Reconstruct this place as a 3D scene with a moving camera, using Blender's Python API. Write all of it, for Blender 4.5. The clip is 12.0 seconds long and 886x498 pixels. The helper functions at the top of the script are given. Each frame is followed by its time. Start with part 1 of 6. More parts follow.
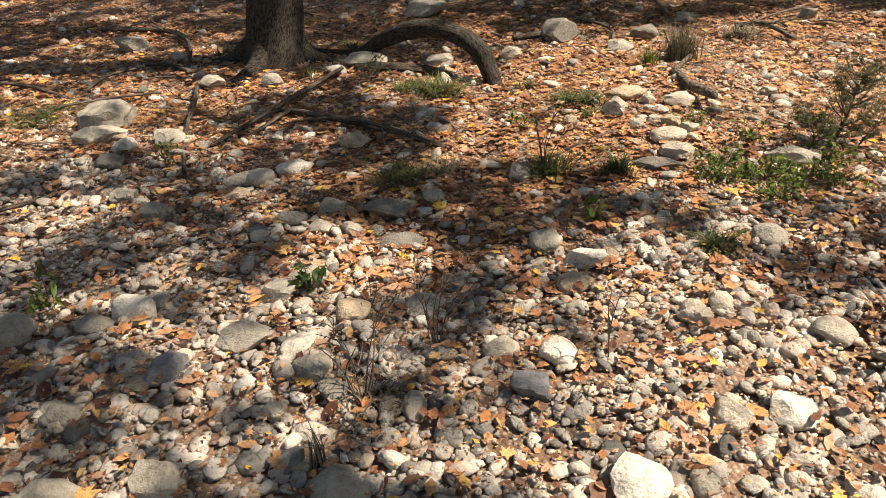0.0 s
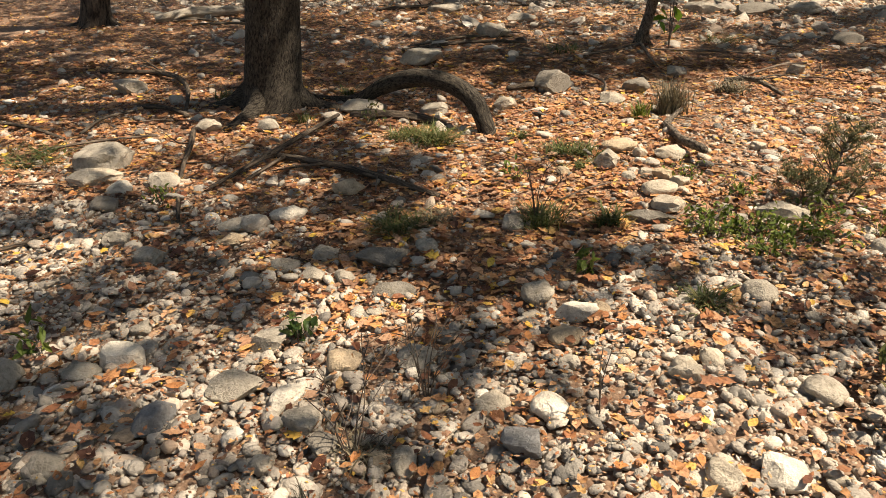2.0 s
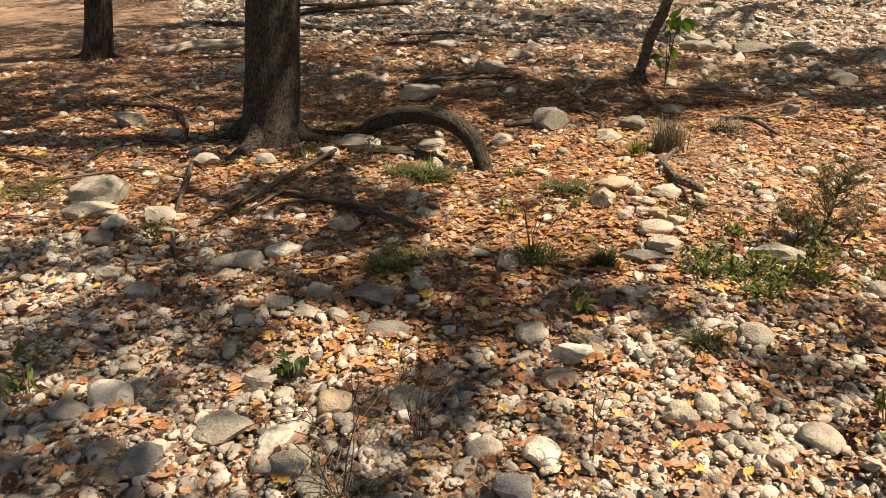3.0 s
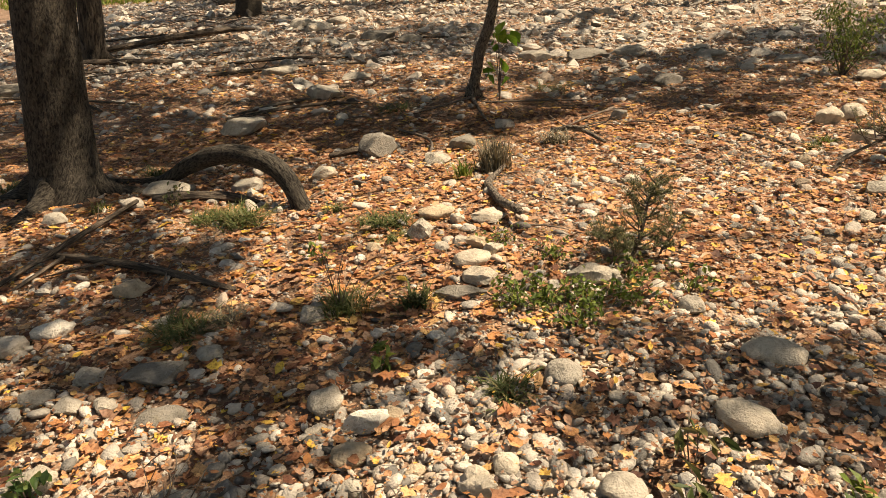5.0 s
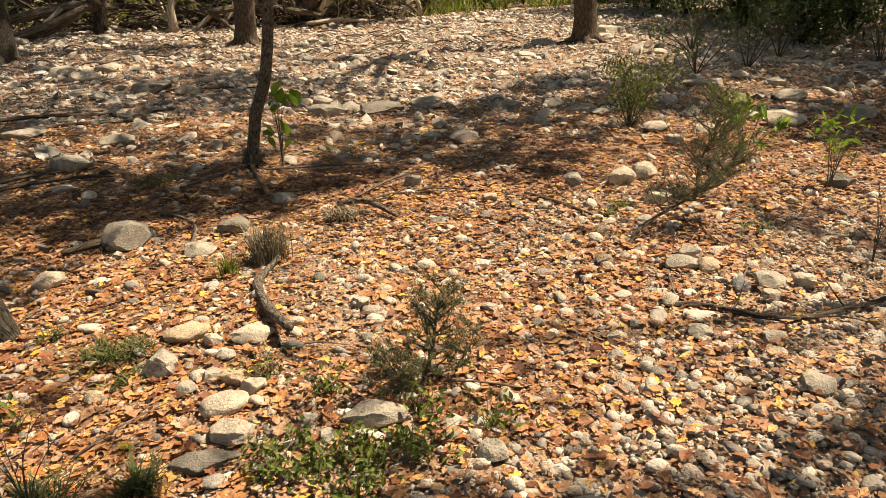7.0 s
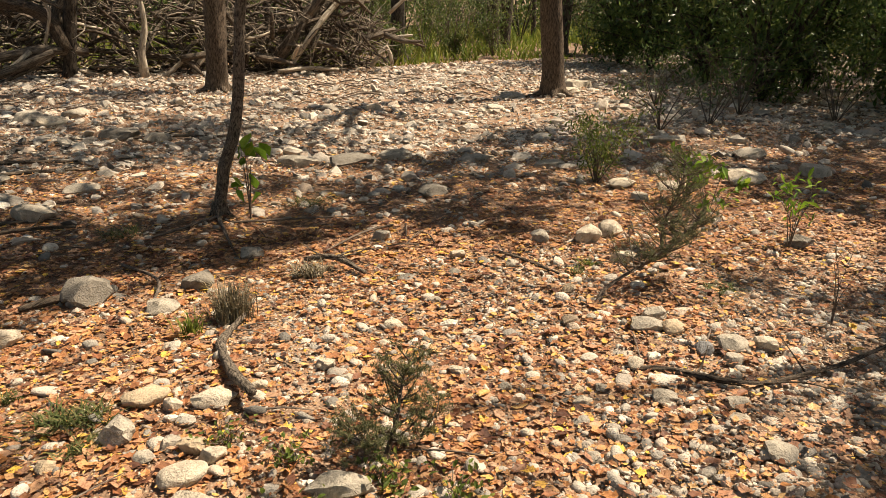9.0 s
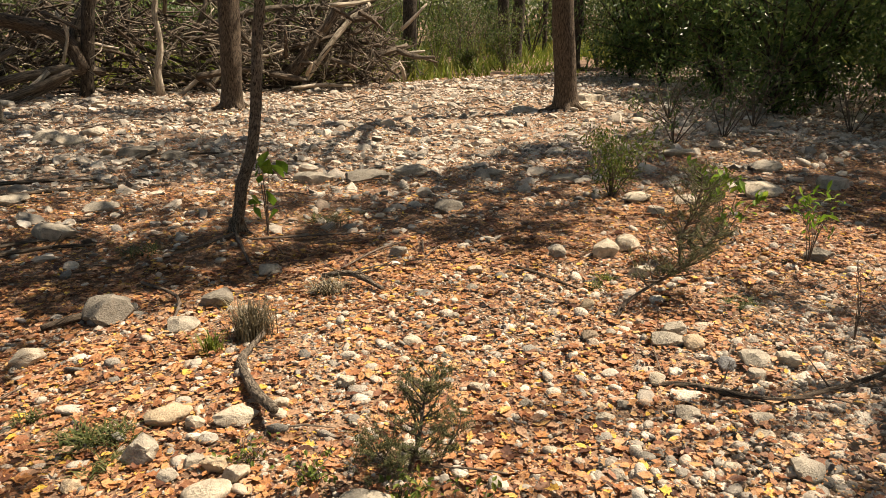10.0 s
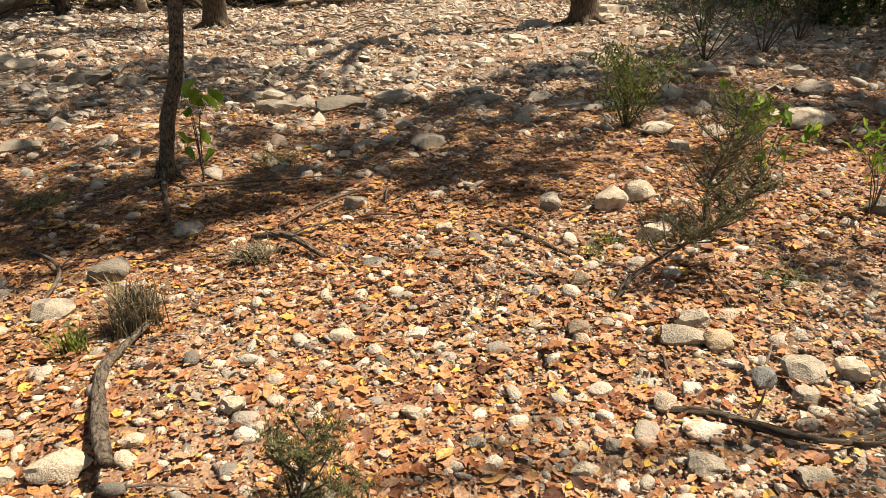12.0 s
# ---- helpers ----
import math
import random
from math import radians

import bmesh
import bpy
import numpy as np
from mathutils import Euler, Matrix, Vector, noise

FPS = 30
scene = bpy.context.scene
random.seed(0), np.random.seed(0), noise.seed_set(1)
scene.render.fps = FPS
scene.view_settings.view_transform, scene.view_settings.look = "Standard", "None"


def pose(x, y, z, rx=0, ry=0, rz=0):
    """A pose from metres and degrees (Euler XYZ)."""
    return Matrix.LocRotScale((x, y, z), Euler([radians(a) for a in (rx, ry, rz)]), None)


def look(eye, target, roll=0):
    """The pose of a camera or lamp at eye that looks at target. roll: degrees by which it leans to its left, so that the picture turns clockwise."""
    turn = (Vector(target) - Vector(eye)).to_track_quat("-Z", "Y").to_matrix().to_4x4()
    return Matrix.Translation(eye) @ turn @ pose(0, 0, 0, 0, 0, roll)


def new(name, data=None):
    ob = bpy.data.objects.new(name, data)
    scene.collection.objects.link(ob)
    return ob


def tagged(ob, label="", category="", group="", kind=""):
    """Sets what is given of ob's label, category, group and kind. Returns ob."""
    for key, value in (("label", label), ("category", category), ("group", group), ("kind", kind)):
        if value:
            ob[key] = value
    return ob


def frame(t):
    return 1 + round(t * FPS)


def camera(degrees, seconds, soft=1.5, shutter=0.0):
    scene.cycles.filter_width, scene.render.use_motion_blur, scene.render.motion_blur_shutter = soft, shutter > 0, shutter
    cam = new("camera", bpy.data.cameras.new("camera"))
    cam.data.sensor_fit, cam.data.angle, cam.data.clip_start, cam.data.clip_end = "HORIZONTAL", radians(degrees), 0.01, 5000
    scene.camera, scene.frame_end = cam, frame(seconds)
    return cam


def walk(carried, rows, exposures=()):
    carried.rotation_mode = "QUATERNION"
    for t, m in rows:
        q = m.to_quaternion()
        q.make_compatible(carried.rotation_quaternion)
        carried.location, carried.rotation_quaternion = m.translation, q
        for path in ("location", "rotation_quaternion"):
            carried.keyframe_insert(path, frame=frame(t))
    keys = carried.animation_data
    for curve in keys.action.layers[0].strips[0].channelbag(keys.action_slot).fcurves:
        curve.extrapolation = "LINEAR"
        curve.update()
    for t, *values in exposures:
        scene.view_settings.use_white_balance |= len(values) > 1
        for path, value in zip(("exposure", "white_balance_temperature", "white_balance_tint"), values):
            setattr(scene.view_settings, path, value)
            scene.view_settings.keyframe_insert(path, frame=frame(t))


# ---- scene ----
cam = camera(62.3, 12.0, soft=0.8)
EXPOSURE, TINT = 0.93, 12
KELVIN = ((0, 7300), (1, 7450), (2.5, 8000), (5, 8500), (6.5, 8600), (9, 8100), (12, 8000))
PATH = [
    (0, (0.287, 0.126, 1.418), (0.14, 1.838, 0.394), -2.6),
    (0.5, (0.295, 0.136, 1.437), (0.173, 1.871, 0.45), -2.2),
    (1, (0.292, 0.145, 1.449), (0.193, 1.911, 0.515), -1.1),
    (1.5, (0.29, 0.149, 1.448), (0.19, 1.916, 0.515), -0.0),
    (2, (0.284, 0.138, 1.454), (0.159, 1.906, 0.526), -1.2),
    (2.5, (0.268, 0.141, 1.462), (0.144, 1.913, 0.543), -0.6),
    (2.7, (0.281, 0.151, 1.477), (0.155, 1.948, 0.607), -0.5),
    (4.3, (0.402, 0.185, 1.48), (0.548, 1.998, 0.649), -0.3),
    (4.5, (0.473, 0.21, 1.491), (0.697, 2.019, 0.667), 0.0),
    (5, (0.7, 0.464, 1.479), (0.864, 2.278, 0.653), -2.8),
    (5.5, (0.816, 0.604, 1.537), (1.086, 2.391, 0.681), -2.9),
    (6, (0.939, 0.879, 1.5), (1.511, 2.551, 0.564), -0.8),
    (6.5, (1.041, 1.042, 1.557), (1.768, 2.679, 0.668), 0.0),
    (6.7, (1.079, 1.086, 1.543), (1.719, 2.813, 0.761), -1.3),
    (8.3, (1.094, 1.14, 1.605), (1.772, 2.877, 0.88), 1.0),
    (8.5, (1.101, 1.136, 1.61), (1.803, 2.865, 0.892), 0.8),
    (9, (1.104, 1.135, 1.627), (1.832, 2.881, 0.978), 0.5),
    (9.5, (1.097, 1.135, 1.637), (1.803, 2.897, 1.006), -0.7),
    (10, (1.072, 1.146, 1.64), (1.774, 2.916, 1.027), -0.2),
    (10.5, (1.031, 1.17, 1.661), (1.7, 2.962, 1.077), -0.1),
    (11, (1.181, 1.297, 1.602), (1.795, 3.098, 0.984), -1.8),
    (11.5, (1.621, 1.649, 1.57), (2.29, 3.432, 0.958), -1.3),
    (12, (1.762, 1.958, 1.489), (2.37, 3.682, 0.676), -1.2),
]
walk(cam, [(t, look(eye, target, roll)) for t, eye, target, roll in PATH], [(t, EXPOSURE, k, TINT) for t, k in KELVIN])

SUN_EL, SUN_AZ = 56.0, 2.0          # degrees above the horizon; from +x towards +y

# ---- light ----
world = bpy.data.worlds.new("sky")
scene.world = world
world.use_nodes = True
wn = world.node_tree.nodes
sky = wn.new("ShaderNodeTexSky")
sky.sky_type, sky.sun_disc = "NISHITA", False
sky.sun_elevation, sky.sun_rotation = radians(SUN_EL), radians(90 - SUN_AZ)
wn["Background"].inputs["Strength"].default_value = 0.069
world.node_tree.links.new(sky.outputs[0], wn["Background"].inputs["Color"])
sun_way = Vector((math.cos(radians(SUN_EL)) * math.cos(radians(SUN_AZ)), math.cos(radians(SUN_EL)) * math.sin(radians(SUN_AZ)), math.sin(radians(SUN_EL))))
sun = new("sun", bpy.data.lights.new("sun", "SUN"))
sun.data.energy, sun.data.angle, sun.data.color = 5.0, radians(0.53), (1.0, 0.955, 0.885)
sun.matrix_world = look(sun_way * 30, (0, 0, 0))

rng = np.random.default_rng(7)


# ---- materials ----
def material(name):
    m = bpy.data.materials.new(name)
    m.use_nodes = True
    return m, m.node_tree.nodes, m.node_tree.links, m.node_tree.nodes["Principled BSDF"]


def ramp(nodes, stops, mode="LINEAR"):
    r = nodes.new("ShaderNodeValToRGB")
    r.color_ramp.interpolation = mode
    el = r.color_ramp.elements
    for i, (p, c) in enumerate(stops):
        e = el[i] if i < 2 else el.new(p)
        e.position, e.color = p, (*c, 1)
    return r


def tex_noise(nodes, links, scale, detail=4.0, rough=0.55, vec=None):
    n = nodes.new("ShaderNodeTexNoise")
    n.inputs["Scale"].default_value, n.inputs["Detail"].default_value, n.inputs["Roughness"].default_value = scale, detail, rough
    if vec is not None:
        links.new(vec, n.inputs["Vector"])
    return n


def mixed(nodes, links, fac, a, b, mode="MIX"):
    m = nodes.new("ShaderNodeMix")
    m.data_type, m.blend_type = "RGBA", mode
    for value, slot in ((fac, m.inputs[0]), (a, m.inputs[6]), (b, m.inputs[7])):
        if isinstance(value, (int, float)):
            slot.default_value = value
        elif isinstance(value, tuple):
            slot.default_value = (*value, 1)
        else:
            links.new(value, slot)
    return m.outputs[2]


def bump(nodes, links, bsdf, height, strength, distance):
    b = nodes.new("ShaderNodeBump")
    b.inputs["Strength"].default_value, b.inputs["Distance"].default_value = strength, distance
    links.new(height, b.inputs["Height"])
    links.new(b.outputs[0], bsdf.inputs["Normal"])


def place_vector(nodes):
    """World-space place, so that neighbours differ."""
    return nodes.new("ShaderNodeNewGeometry").outputs["Position"]


def chance(nodes, source):
    if source == "object":
        return nodes.new("ShaderNodeObjectInfo").outputs["Random"]
    return nodes.new("ShaderNodeNewGeometry").outputs["Random Per Island"]


STONES = [(0.0, (0.13, 0.12, 0.108)), (0.1, (0.26, 0.238, 0.206)), (0.25, (0.46, 0.41, 0.345)), (0.42, (0.59, 0.515, 0.425)), (0.55, (0.33, 0.29, 0.245)),
          (0.7, (0.66, 0.59, 0.495)), (0.82, (0.49, 0.385, 0.295)), (0.92, (0.73, 0.67, 0.58)), (1.0, (0.40, 0.28, 0.195))]


def stone_material(name, source, tint=None, pitted=0.5, lichen=0.45, mottle=0.82):
    """Limestone: one colour a stone, mottled, with dark pits and pale dust."""
    m, n, l, p = material(name)
    vec = place_vector(n)
    if tint:
        base = mixed(n, l, 0.0, tint, tint)
    else:
        r = ramp(n, STONES)
        l.new(chance(n, source), r.inputs[0])
        base = r.outputs[0]
    big = tex_noise(n, l, 17, 6, 0.68, vec)
    r1 = ramp(n, [(0.30, (0.40, 0.38, 0.35)), (0.5, (0.86, 0.85, 0.83)), (0.68, (1.14, 1.11, 1.06))])
    l.new(big.outputs[0], r1.inputs[0])
    col = mixed(n, l, mottle, base, r1.outputs[0], "MULTIPLY")
    fine = tex_noise(n, l, 95, 4, 0.65, vec)
    r2 = ramp(n, [(0.3, (0.62, 0.58, 0.53)), (0.46, (1, 1, 1))])
    l.new(fine.outputs[0], r2.inputs[0])
    col = mixed(n, l, pitted, col, r2.outputs[0], "MULTIPLY")
    moss = tex_noise(n, l, 31, 3, 0.5, vec)
    r3 = ramp(n, [(0.6, (0, 0, 0)), (0.75, (1, 1, 1))])
    l.new(moss.outputs[0], r3.inputs[0])
    f = n.new("ShaderNodeMath")
    f.operation, f.inputs[1].default_value = "MULTIPLY", lichen
    l.new(r3.outputs[0], f.inputs[0])
    col = mixed(n, l, f.outputs[0], col, (0.17, 0.145, 0.10))
    l.new(col, p.inputs["Base Color"])
    p.inputs["Roughness"].default_value = 0.88
    p.inputs["Specular IOR Level"].default_value = 0.25
    add = n.new("ShaderNodeMath")
    add.operation = "ADD"
    l.new(big.outputs[0], add.inputs[0])
    l.new(fine.outputs[0], add.inputs[1])
    bump(n, l, p, add.outputs[0], 0.8, 0.012)
    return m


def leaf_material(name, stops, source="island", through_light=0.25, rough=0.6, mode="LINEAR", vein=0.5):
    m, n, l, p = material(name)
    r = ramp(n, stops, mode)
    l.new(chance(n, source), r.inputs[0])
    spot = tex_noise(n, l, 85, 5, 0.7, place_vector(n))
    r2 = ramp(n, [(0.34, (0.40, 0.32, 0.27)), (0.5, (0.9, 0.88, 0.85)), (0.66, (1.12, 1.1, 1.05))])
    l.new(spot.outputs[0], r2.inputs[0])
    col = mixed(n, l, vein, r.outputs[0], r2.outputs[0], "MULTIPLY")
    l.new(col, p.inputs["Base Color"])
    p.inputs["Roughness"].default_value = rough
    p.inputs["Specular IOR Level"].default_value = 0.3
    bump(n, l, p, spot.outputs[0], 0.3, 0.003)
    t = n.new("ShaderNodeBsdfTranslucent")
    l.new(col, t.inputs["Color"])
    mix = n.new("ShaderNodeMixShader")
    mix.inputs[0].default_value = through_light
    l.new(p.outputs[0], mix.inputs[1])
    l.new(t.outputs[0], mix.inputs[2])
    l.new(mix.outputs[0], n["Material Output"].inputs["Surface"])
    return m


def bark_material(name, dark, light, ridge=26.0, strength=1.0, stretch=0.16):
    """Furrowed bark or weathered wood along the limb (u round it, v along it, in metres)."""
    m, n, l, p = material(name)
    uv = n.new("ShaderNodeUVMap")
    mp = n.new("ShaderNodeMapping")
    mp.inputs["Scale"].default_value = (1.0, stretch, 1.0)
    l.new(uv.outputs[0], mp.inputs[0])
    warp = tex_noise(n, l, ridge, 7, 0.68, mp.outputs[0])
    warp.inputs["Distortion"].default_value = 0.6
    r = ramp(n, [(0.40, dark), (0.52, tuple((a + b) / 2 for a, b in zip(dark, light))), (0.66, light)])
    l.new(warp.outputs[0], r.inputs[0])
    lich = tex_noise(n, l, 9, 4, 0.6, place_vector(n))
    r2 = ramp(n, [(0.56, (0, 0, 0)), (0.74, (0.25, 0.25, 0.25))])
    l.new(lich.outputs[0], r2.inputs[0])
    col = mixed(n, l, r2.outputs[0], r.outputs[0], tuple(min(1, v * 1.5 + 0.03) for v in light))
    l.new(col, p.inputs["Base Color"])
    p.inputs["Roughness"].default_value = 0.92
    p.inputs["Specular IOR Level"].default_value = 0.2
    bump(n, l, p, warp.outputs[0], strength, 0.03)
    return m


def ground_material():
    m, n, l, p = material("forest_soil")
    vec = place_vector(n)
    big = tex_noise(n, l, 1.6, 5, 0.6, vec)
    r = ramp(n, [(0.35, (0.11, 0.068, 0.045)), (0.55, (0.25, 0.16, 0.107)), (0.7, (0.40, 0.275, 0.19))])
    l.new(big.outputs[0], r.inputs[0])
    v = n.new("ShaderNodeTexVoronoi")
    v.inputs["Scale"].default_value = 62
    l.new(vec, v.inputs["Vector"])
    rv = ramp(n, [(0.0, (0.13, 0.085, 0.06)), (0.4, (0.27, 0.175, 0.12)), (0.75, (0.42, 0.32, 0.23)), (1.0, (0.60, 0.51, 0.41))])
    sep = n.new("ShaderNodeSeparateColor")
    l.new(v.outputs["Color"], sep.inputs[0])
    l.new(sep.outputs[0], rv.inputs[0])
    edge = ramp(n, [(0.25, (0.7, 0.7, 0.7)), (0.5, (0, 0, 0))])
    l.new(v.outputs["Distance"], edge.inputs[0])
    col = mixed(n, l, edge.outputs[0], r.outputs[0], rv.outputs[0])
    fine = tex_noise(n, l, 160, 4, 0.7, vec)
    r2 = ramp(n, [(0.3, (0.5, 0.48, 0.45)), (0.65, (1.15, 1.12, 1.1))])
    l.new(fine.outputs[0], r2.inputs[0])
    col = mixed(n, l, 0.6, col, r2.outputs[0], "MULTIPLY")
    l.new(col, p.inputs["Base Color"])
    p.inputs["Roughness"].default_value = 0.95
    p.inputs["Specular IOR Level"].default_value = 0.15
    inv = n.new("ShaderNodeMath")
    inv.operation, inv.inputs[0].default_value = "SUBTRACT", 1.0
    l.new(v.outputs["Distance"], inv.inputs[1])
    bump(n, l, p, inv.outputs[0], 0.7, 0.012)
    return m


SOIL = ground_material()
STONE_MANY = stone_material("limestone_gravel", "island", pitted=0.3, lichen=0.3, mottle=0.6)
STONE_ONE = stone_material("limestone_pebble", "object", pitted=0.35, mottle=0.7)
ROCK = {
    "cream": stone_material("cream_limestone", "object", (0.54, 0.465, 0.365), 0.65, 0.5),
    "white": stone_material("white_limestone", "object", (0.72, 0.65, 0.545), 0.5, 0.12),
    "grey": stone_material("grey_limestone", "object", (0.40, 0.355, 0.29), 0.8, 0.6),
    "tan": stone_material("tan_limestone", "object", (0.50, 0.39, 0.27), 0.55),
    # dark tone; on some stones it stands in for shade
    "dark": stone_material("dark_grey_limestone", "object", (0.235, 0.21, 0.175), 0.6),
    "brown": stone_material("brown_grey_limestone", "object", (0.27, 0.21, 0.155), 0.8, 0.4),
    "blue": stone_material("blue_grey_limestone", "object", (0.235, 0.232, 0.23), 0.5, 0.2),
}
FALLEN = [(0.0, (0.065, 0.03, 0.021)), (0.10, (0.18, 0.072, 0.04)), (0.22, (0.41, 0.175, 0.078)), (0.33, (0.58, 0.34, 0.20)), (0.44, (0.60, 0.31, 0.135)), (0.54, (0.30, 0.115, 0.055)),
          (0.64, (0.62, 0.39, 0.25)), (0.74, (0.19, 0.085, 0.052)), (0.82, (0.54, 0.235, 0.085)), (0.91, (0.66, 0.41, 0.20)), (0.975, (0.70, 0.42, 0.10)), (1.0, (0.76, 0.52, 0.09))]
LITTER = leaf_material("autumn_leaf_litter", FALLEN, "island", 0.2, vein=0.9)
LEAF_ONE = leaf_material("autumn_leaf", FALLEN, "object", 0.2, vein=0.9)
GREEN = leaf_material("oak_leaf", [(0.0, (0.05, 0.085, 0.022)), (0.5, (0.085, 0.125, 0.03)), (1.0, (0.16, 0.17, 0.045))], through_light=0.4)
DARKGREEN = leaf_material("evergreen_leaf", [(0.0, (0.045, 0.09, 0.03)), (0.6, (0.10, 0.165, 0.05)), (1.0, (0.22, 0.27, 0.08))], through_light=0.5, rough=0.35)
LIGHTGREEN = leaf_material("light_green_leaf", [(0.0, (0.10, 0.20, 0.02)), (0.6, (0.17, 0.30, 0.035)), (1.0, (0.28, 0.36, 0.05))], through_light=0.45)
HERB = leaf_material("herb_leaf", [(0.0, (0.07, 0.11, 0.022)), (0.6, (0.14, 0.195, 0.036)), (1.0, (0.26, 0.28, 0.065))], through_light=0.4)
JUNIPER = leaf_material("juniper_foliage", [(0.0, (0.055, 0.065, 0.028)), (0.6, (0.115, 0.125, 0.05)), (1.0, (0.22, 0.19, 0.085))], through_light=0.15)
GRASS = leaf_material("dull_green_grass", [(0.0, (0.05, 0.075, 0.02)), (0.5, (0.10, 0.12, 0.035)), (1.0, (0.24, 0.19, 0.085))], through_light=0.25)
DRYGRASS = leaf_material("grey_dry_grass", [(0.0, (0.09, 0.075, 0.052)), (0.6, (0.20, 0.17, 0.11)), (1.0, (0.36, 0.30, 0.18))], through_light=0.1)
MEADOW = leaf_material("sunlit_meadow_grass", [(0.0, (0.09, 0.14, 0.02)), (0.6, (0.17, 0.22, 0.035)), (1.0, (0.32, 0.30, 0.08))], through_light=0.4)
BARK = bark_material("furrowed_oak_bark", (0.018, 0.0145, 0.0115), (0.125, 0.105, 0.08), 84, 1.0, 0.36)
BARK_THIN = bark_material("scaly_sapling_bark", (0.04, 0.031, 0.024), (0.32, 0.26, 0.20), 80, 1.0, 0.4)
# lit copy of the trunk bark: sunlight on two trunks is in the colour
BARK_MID = bark_material("sunlit_brown_bark", (0.035, 0.026, 0.019), (0.21, 0.155, 0.11), 60, 1.0, 0.22)
BARK_FAR = bark_material("dark_trunk_bark", (0.018, 0.014, 0.011), (0.12, 0.095, 0.072), 34, 1.0, 0.25)
# darkened to put the shade on the flood jam into the wood's colour
WOOD = bark_material("weathered_shaded_driftwood", (0.045, 0.035, 0.027), (0.20, 0.16, 0.12), 38, 0.6)
WOOD_PALE = bark_material("bleached_driftwood", (0.24, 0.20, 0.15), (0.56, 0.48, 0.38), 34, 0.5)
# also used in the jam, where its darkness stands in for shade
WOOD_DARK = bark_material("rotting_stick_bark", (0.03, 0.023, 0.018), (0.17, 0.13, 0.095), 60, 0.8)
TWIG = bark_material("grey_brown_twig", (0.06, 0.045, 0.035), (0.22, 0.17, 0.13), 90, 0.4)


# ---- mesh helpers ----
def lattice_noise(x, y, scale, seed):
    """Smooth value noise in 0..1 over the plan."""
    x, y = np.asarray(x, float) / scale, np.asarray(y, float) / scale
    ix, iy = np.floor(x).astype(np.int64), np.floor(y).astype(np.int64)
    fx, fy = x - ix, y - iy
    fx, fy = fx * fx * (3 - 2 * fx), fy * fy * (3 - 2 * fy)

    def h(a, b):
        k = (a * 374761393 + b * 668265263 + seed * 974711) & 0xFFFFFFFF
        k = ((k ^ (k >> 13)) * 1274126177) & 0xFFFFFFFF
        return ((k ^ (k >> 16)) & 0xFFFF) / 65535.0

    return (h(ix, iy) * (1 - fx) + h(ix + 1, iy) * fx) * (1 - fy) + (h(ix, iy + 1) * (1 - fx) + h(ix + 1, iy + 1) * fx) * fy


def height(x, y):
    """The ground's height over the plan."""
    z = 0.05 * (lattice_noise(x, y, 1.3, 3) - 0.5) + 0.025 * (lattice_noise(x, y, 0.45, 4) - 0.5) + 0.012 * (lattice_noise(x, y, 0.16, 5) - 0.5)
    far = np.clip((np.hypot(np.asarray(x, float) - 2, np.asarray(y, float) - 3) - 6) / 12, 0, 1)
    return z + far * 0.22 * (lattice_noise(x, y, 5.0, 6) - 0.5)


def hz(x, y):
    return float(height(x, y))


def tri_mesh(name, verts, tris, mat, smooth=True):
    verts, tris = np.asarray(verts, np.float32), np.asarray(tris, np.int32)
    me = bpy.data.meshes.new(name)
    me.vertices.add(len(verts))
    me.vertices.foreach_set("co", verts.ravel())
    me.loops.add(tris.size)
    me.loops.foreach_set("vertex_index", tris.ravel())
    me.polygons.add(len(tris))
    me.polygons.foreach_set("loop_start", np.arange(0, tris.size, 3, dtype=np.int32))
    me.update(calc_edges=True)
    me.polygons.foreach_set("use_smooth", np.full(len(tris), smooth))
    me.materials.append(mat)
    return me


def part(name, me, parent=None, label=""):
    ob = new(name, me)
    if parent is not None:
        ob.parent = parent
    if label:
        ob["label"] = label
    return ob


def anchor(name, x, y, z=None, label="", category="", group="", kind=""):
    ob = new(name)
    ob.empty_display_size = 0.1
    ob.location = (x, y, hz(x, y) if z is None else z)
    return tagged(ob, label, category, group, kind)


def ball(level):
    bm = bmesh.new()
    bmesh.ops.create_icosphere(bm, subdivisions=level, radius=1.0)
    v = np.array([p.co[:] for p in bm.verts])
    f = np.array([[a.index for a in q.verts] for q in bm.faces])
    bm.free()
    return v, f


BALLS = {k: ball(k) for k in (1, 2, 3, 4)}


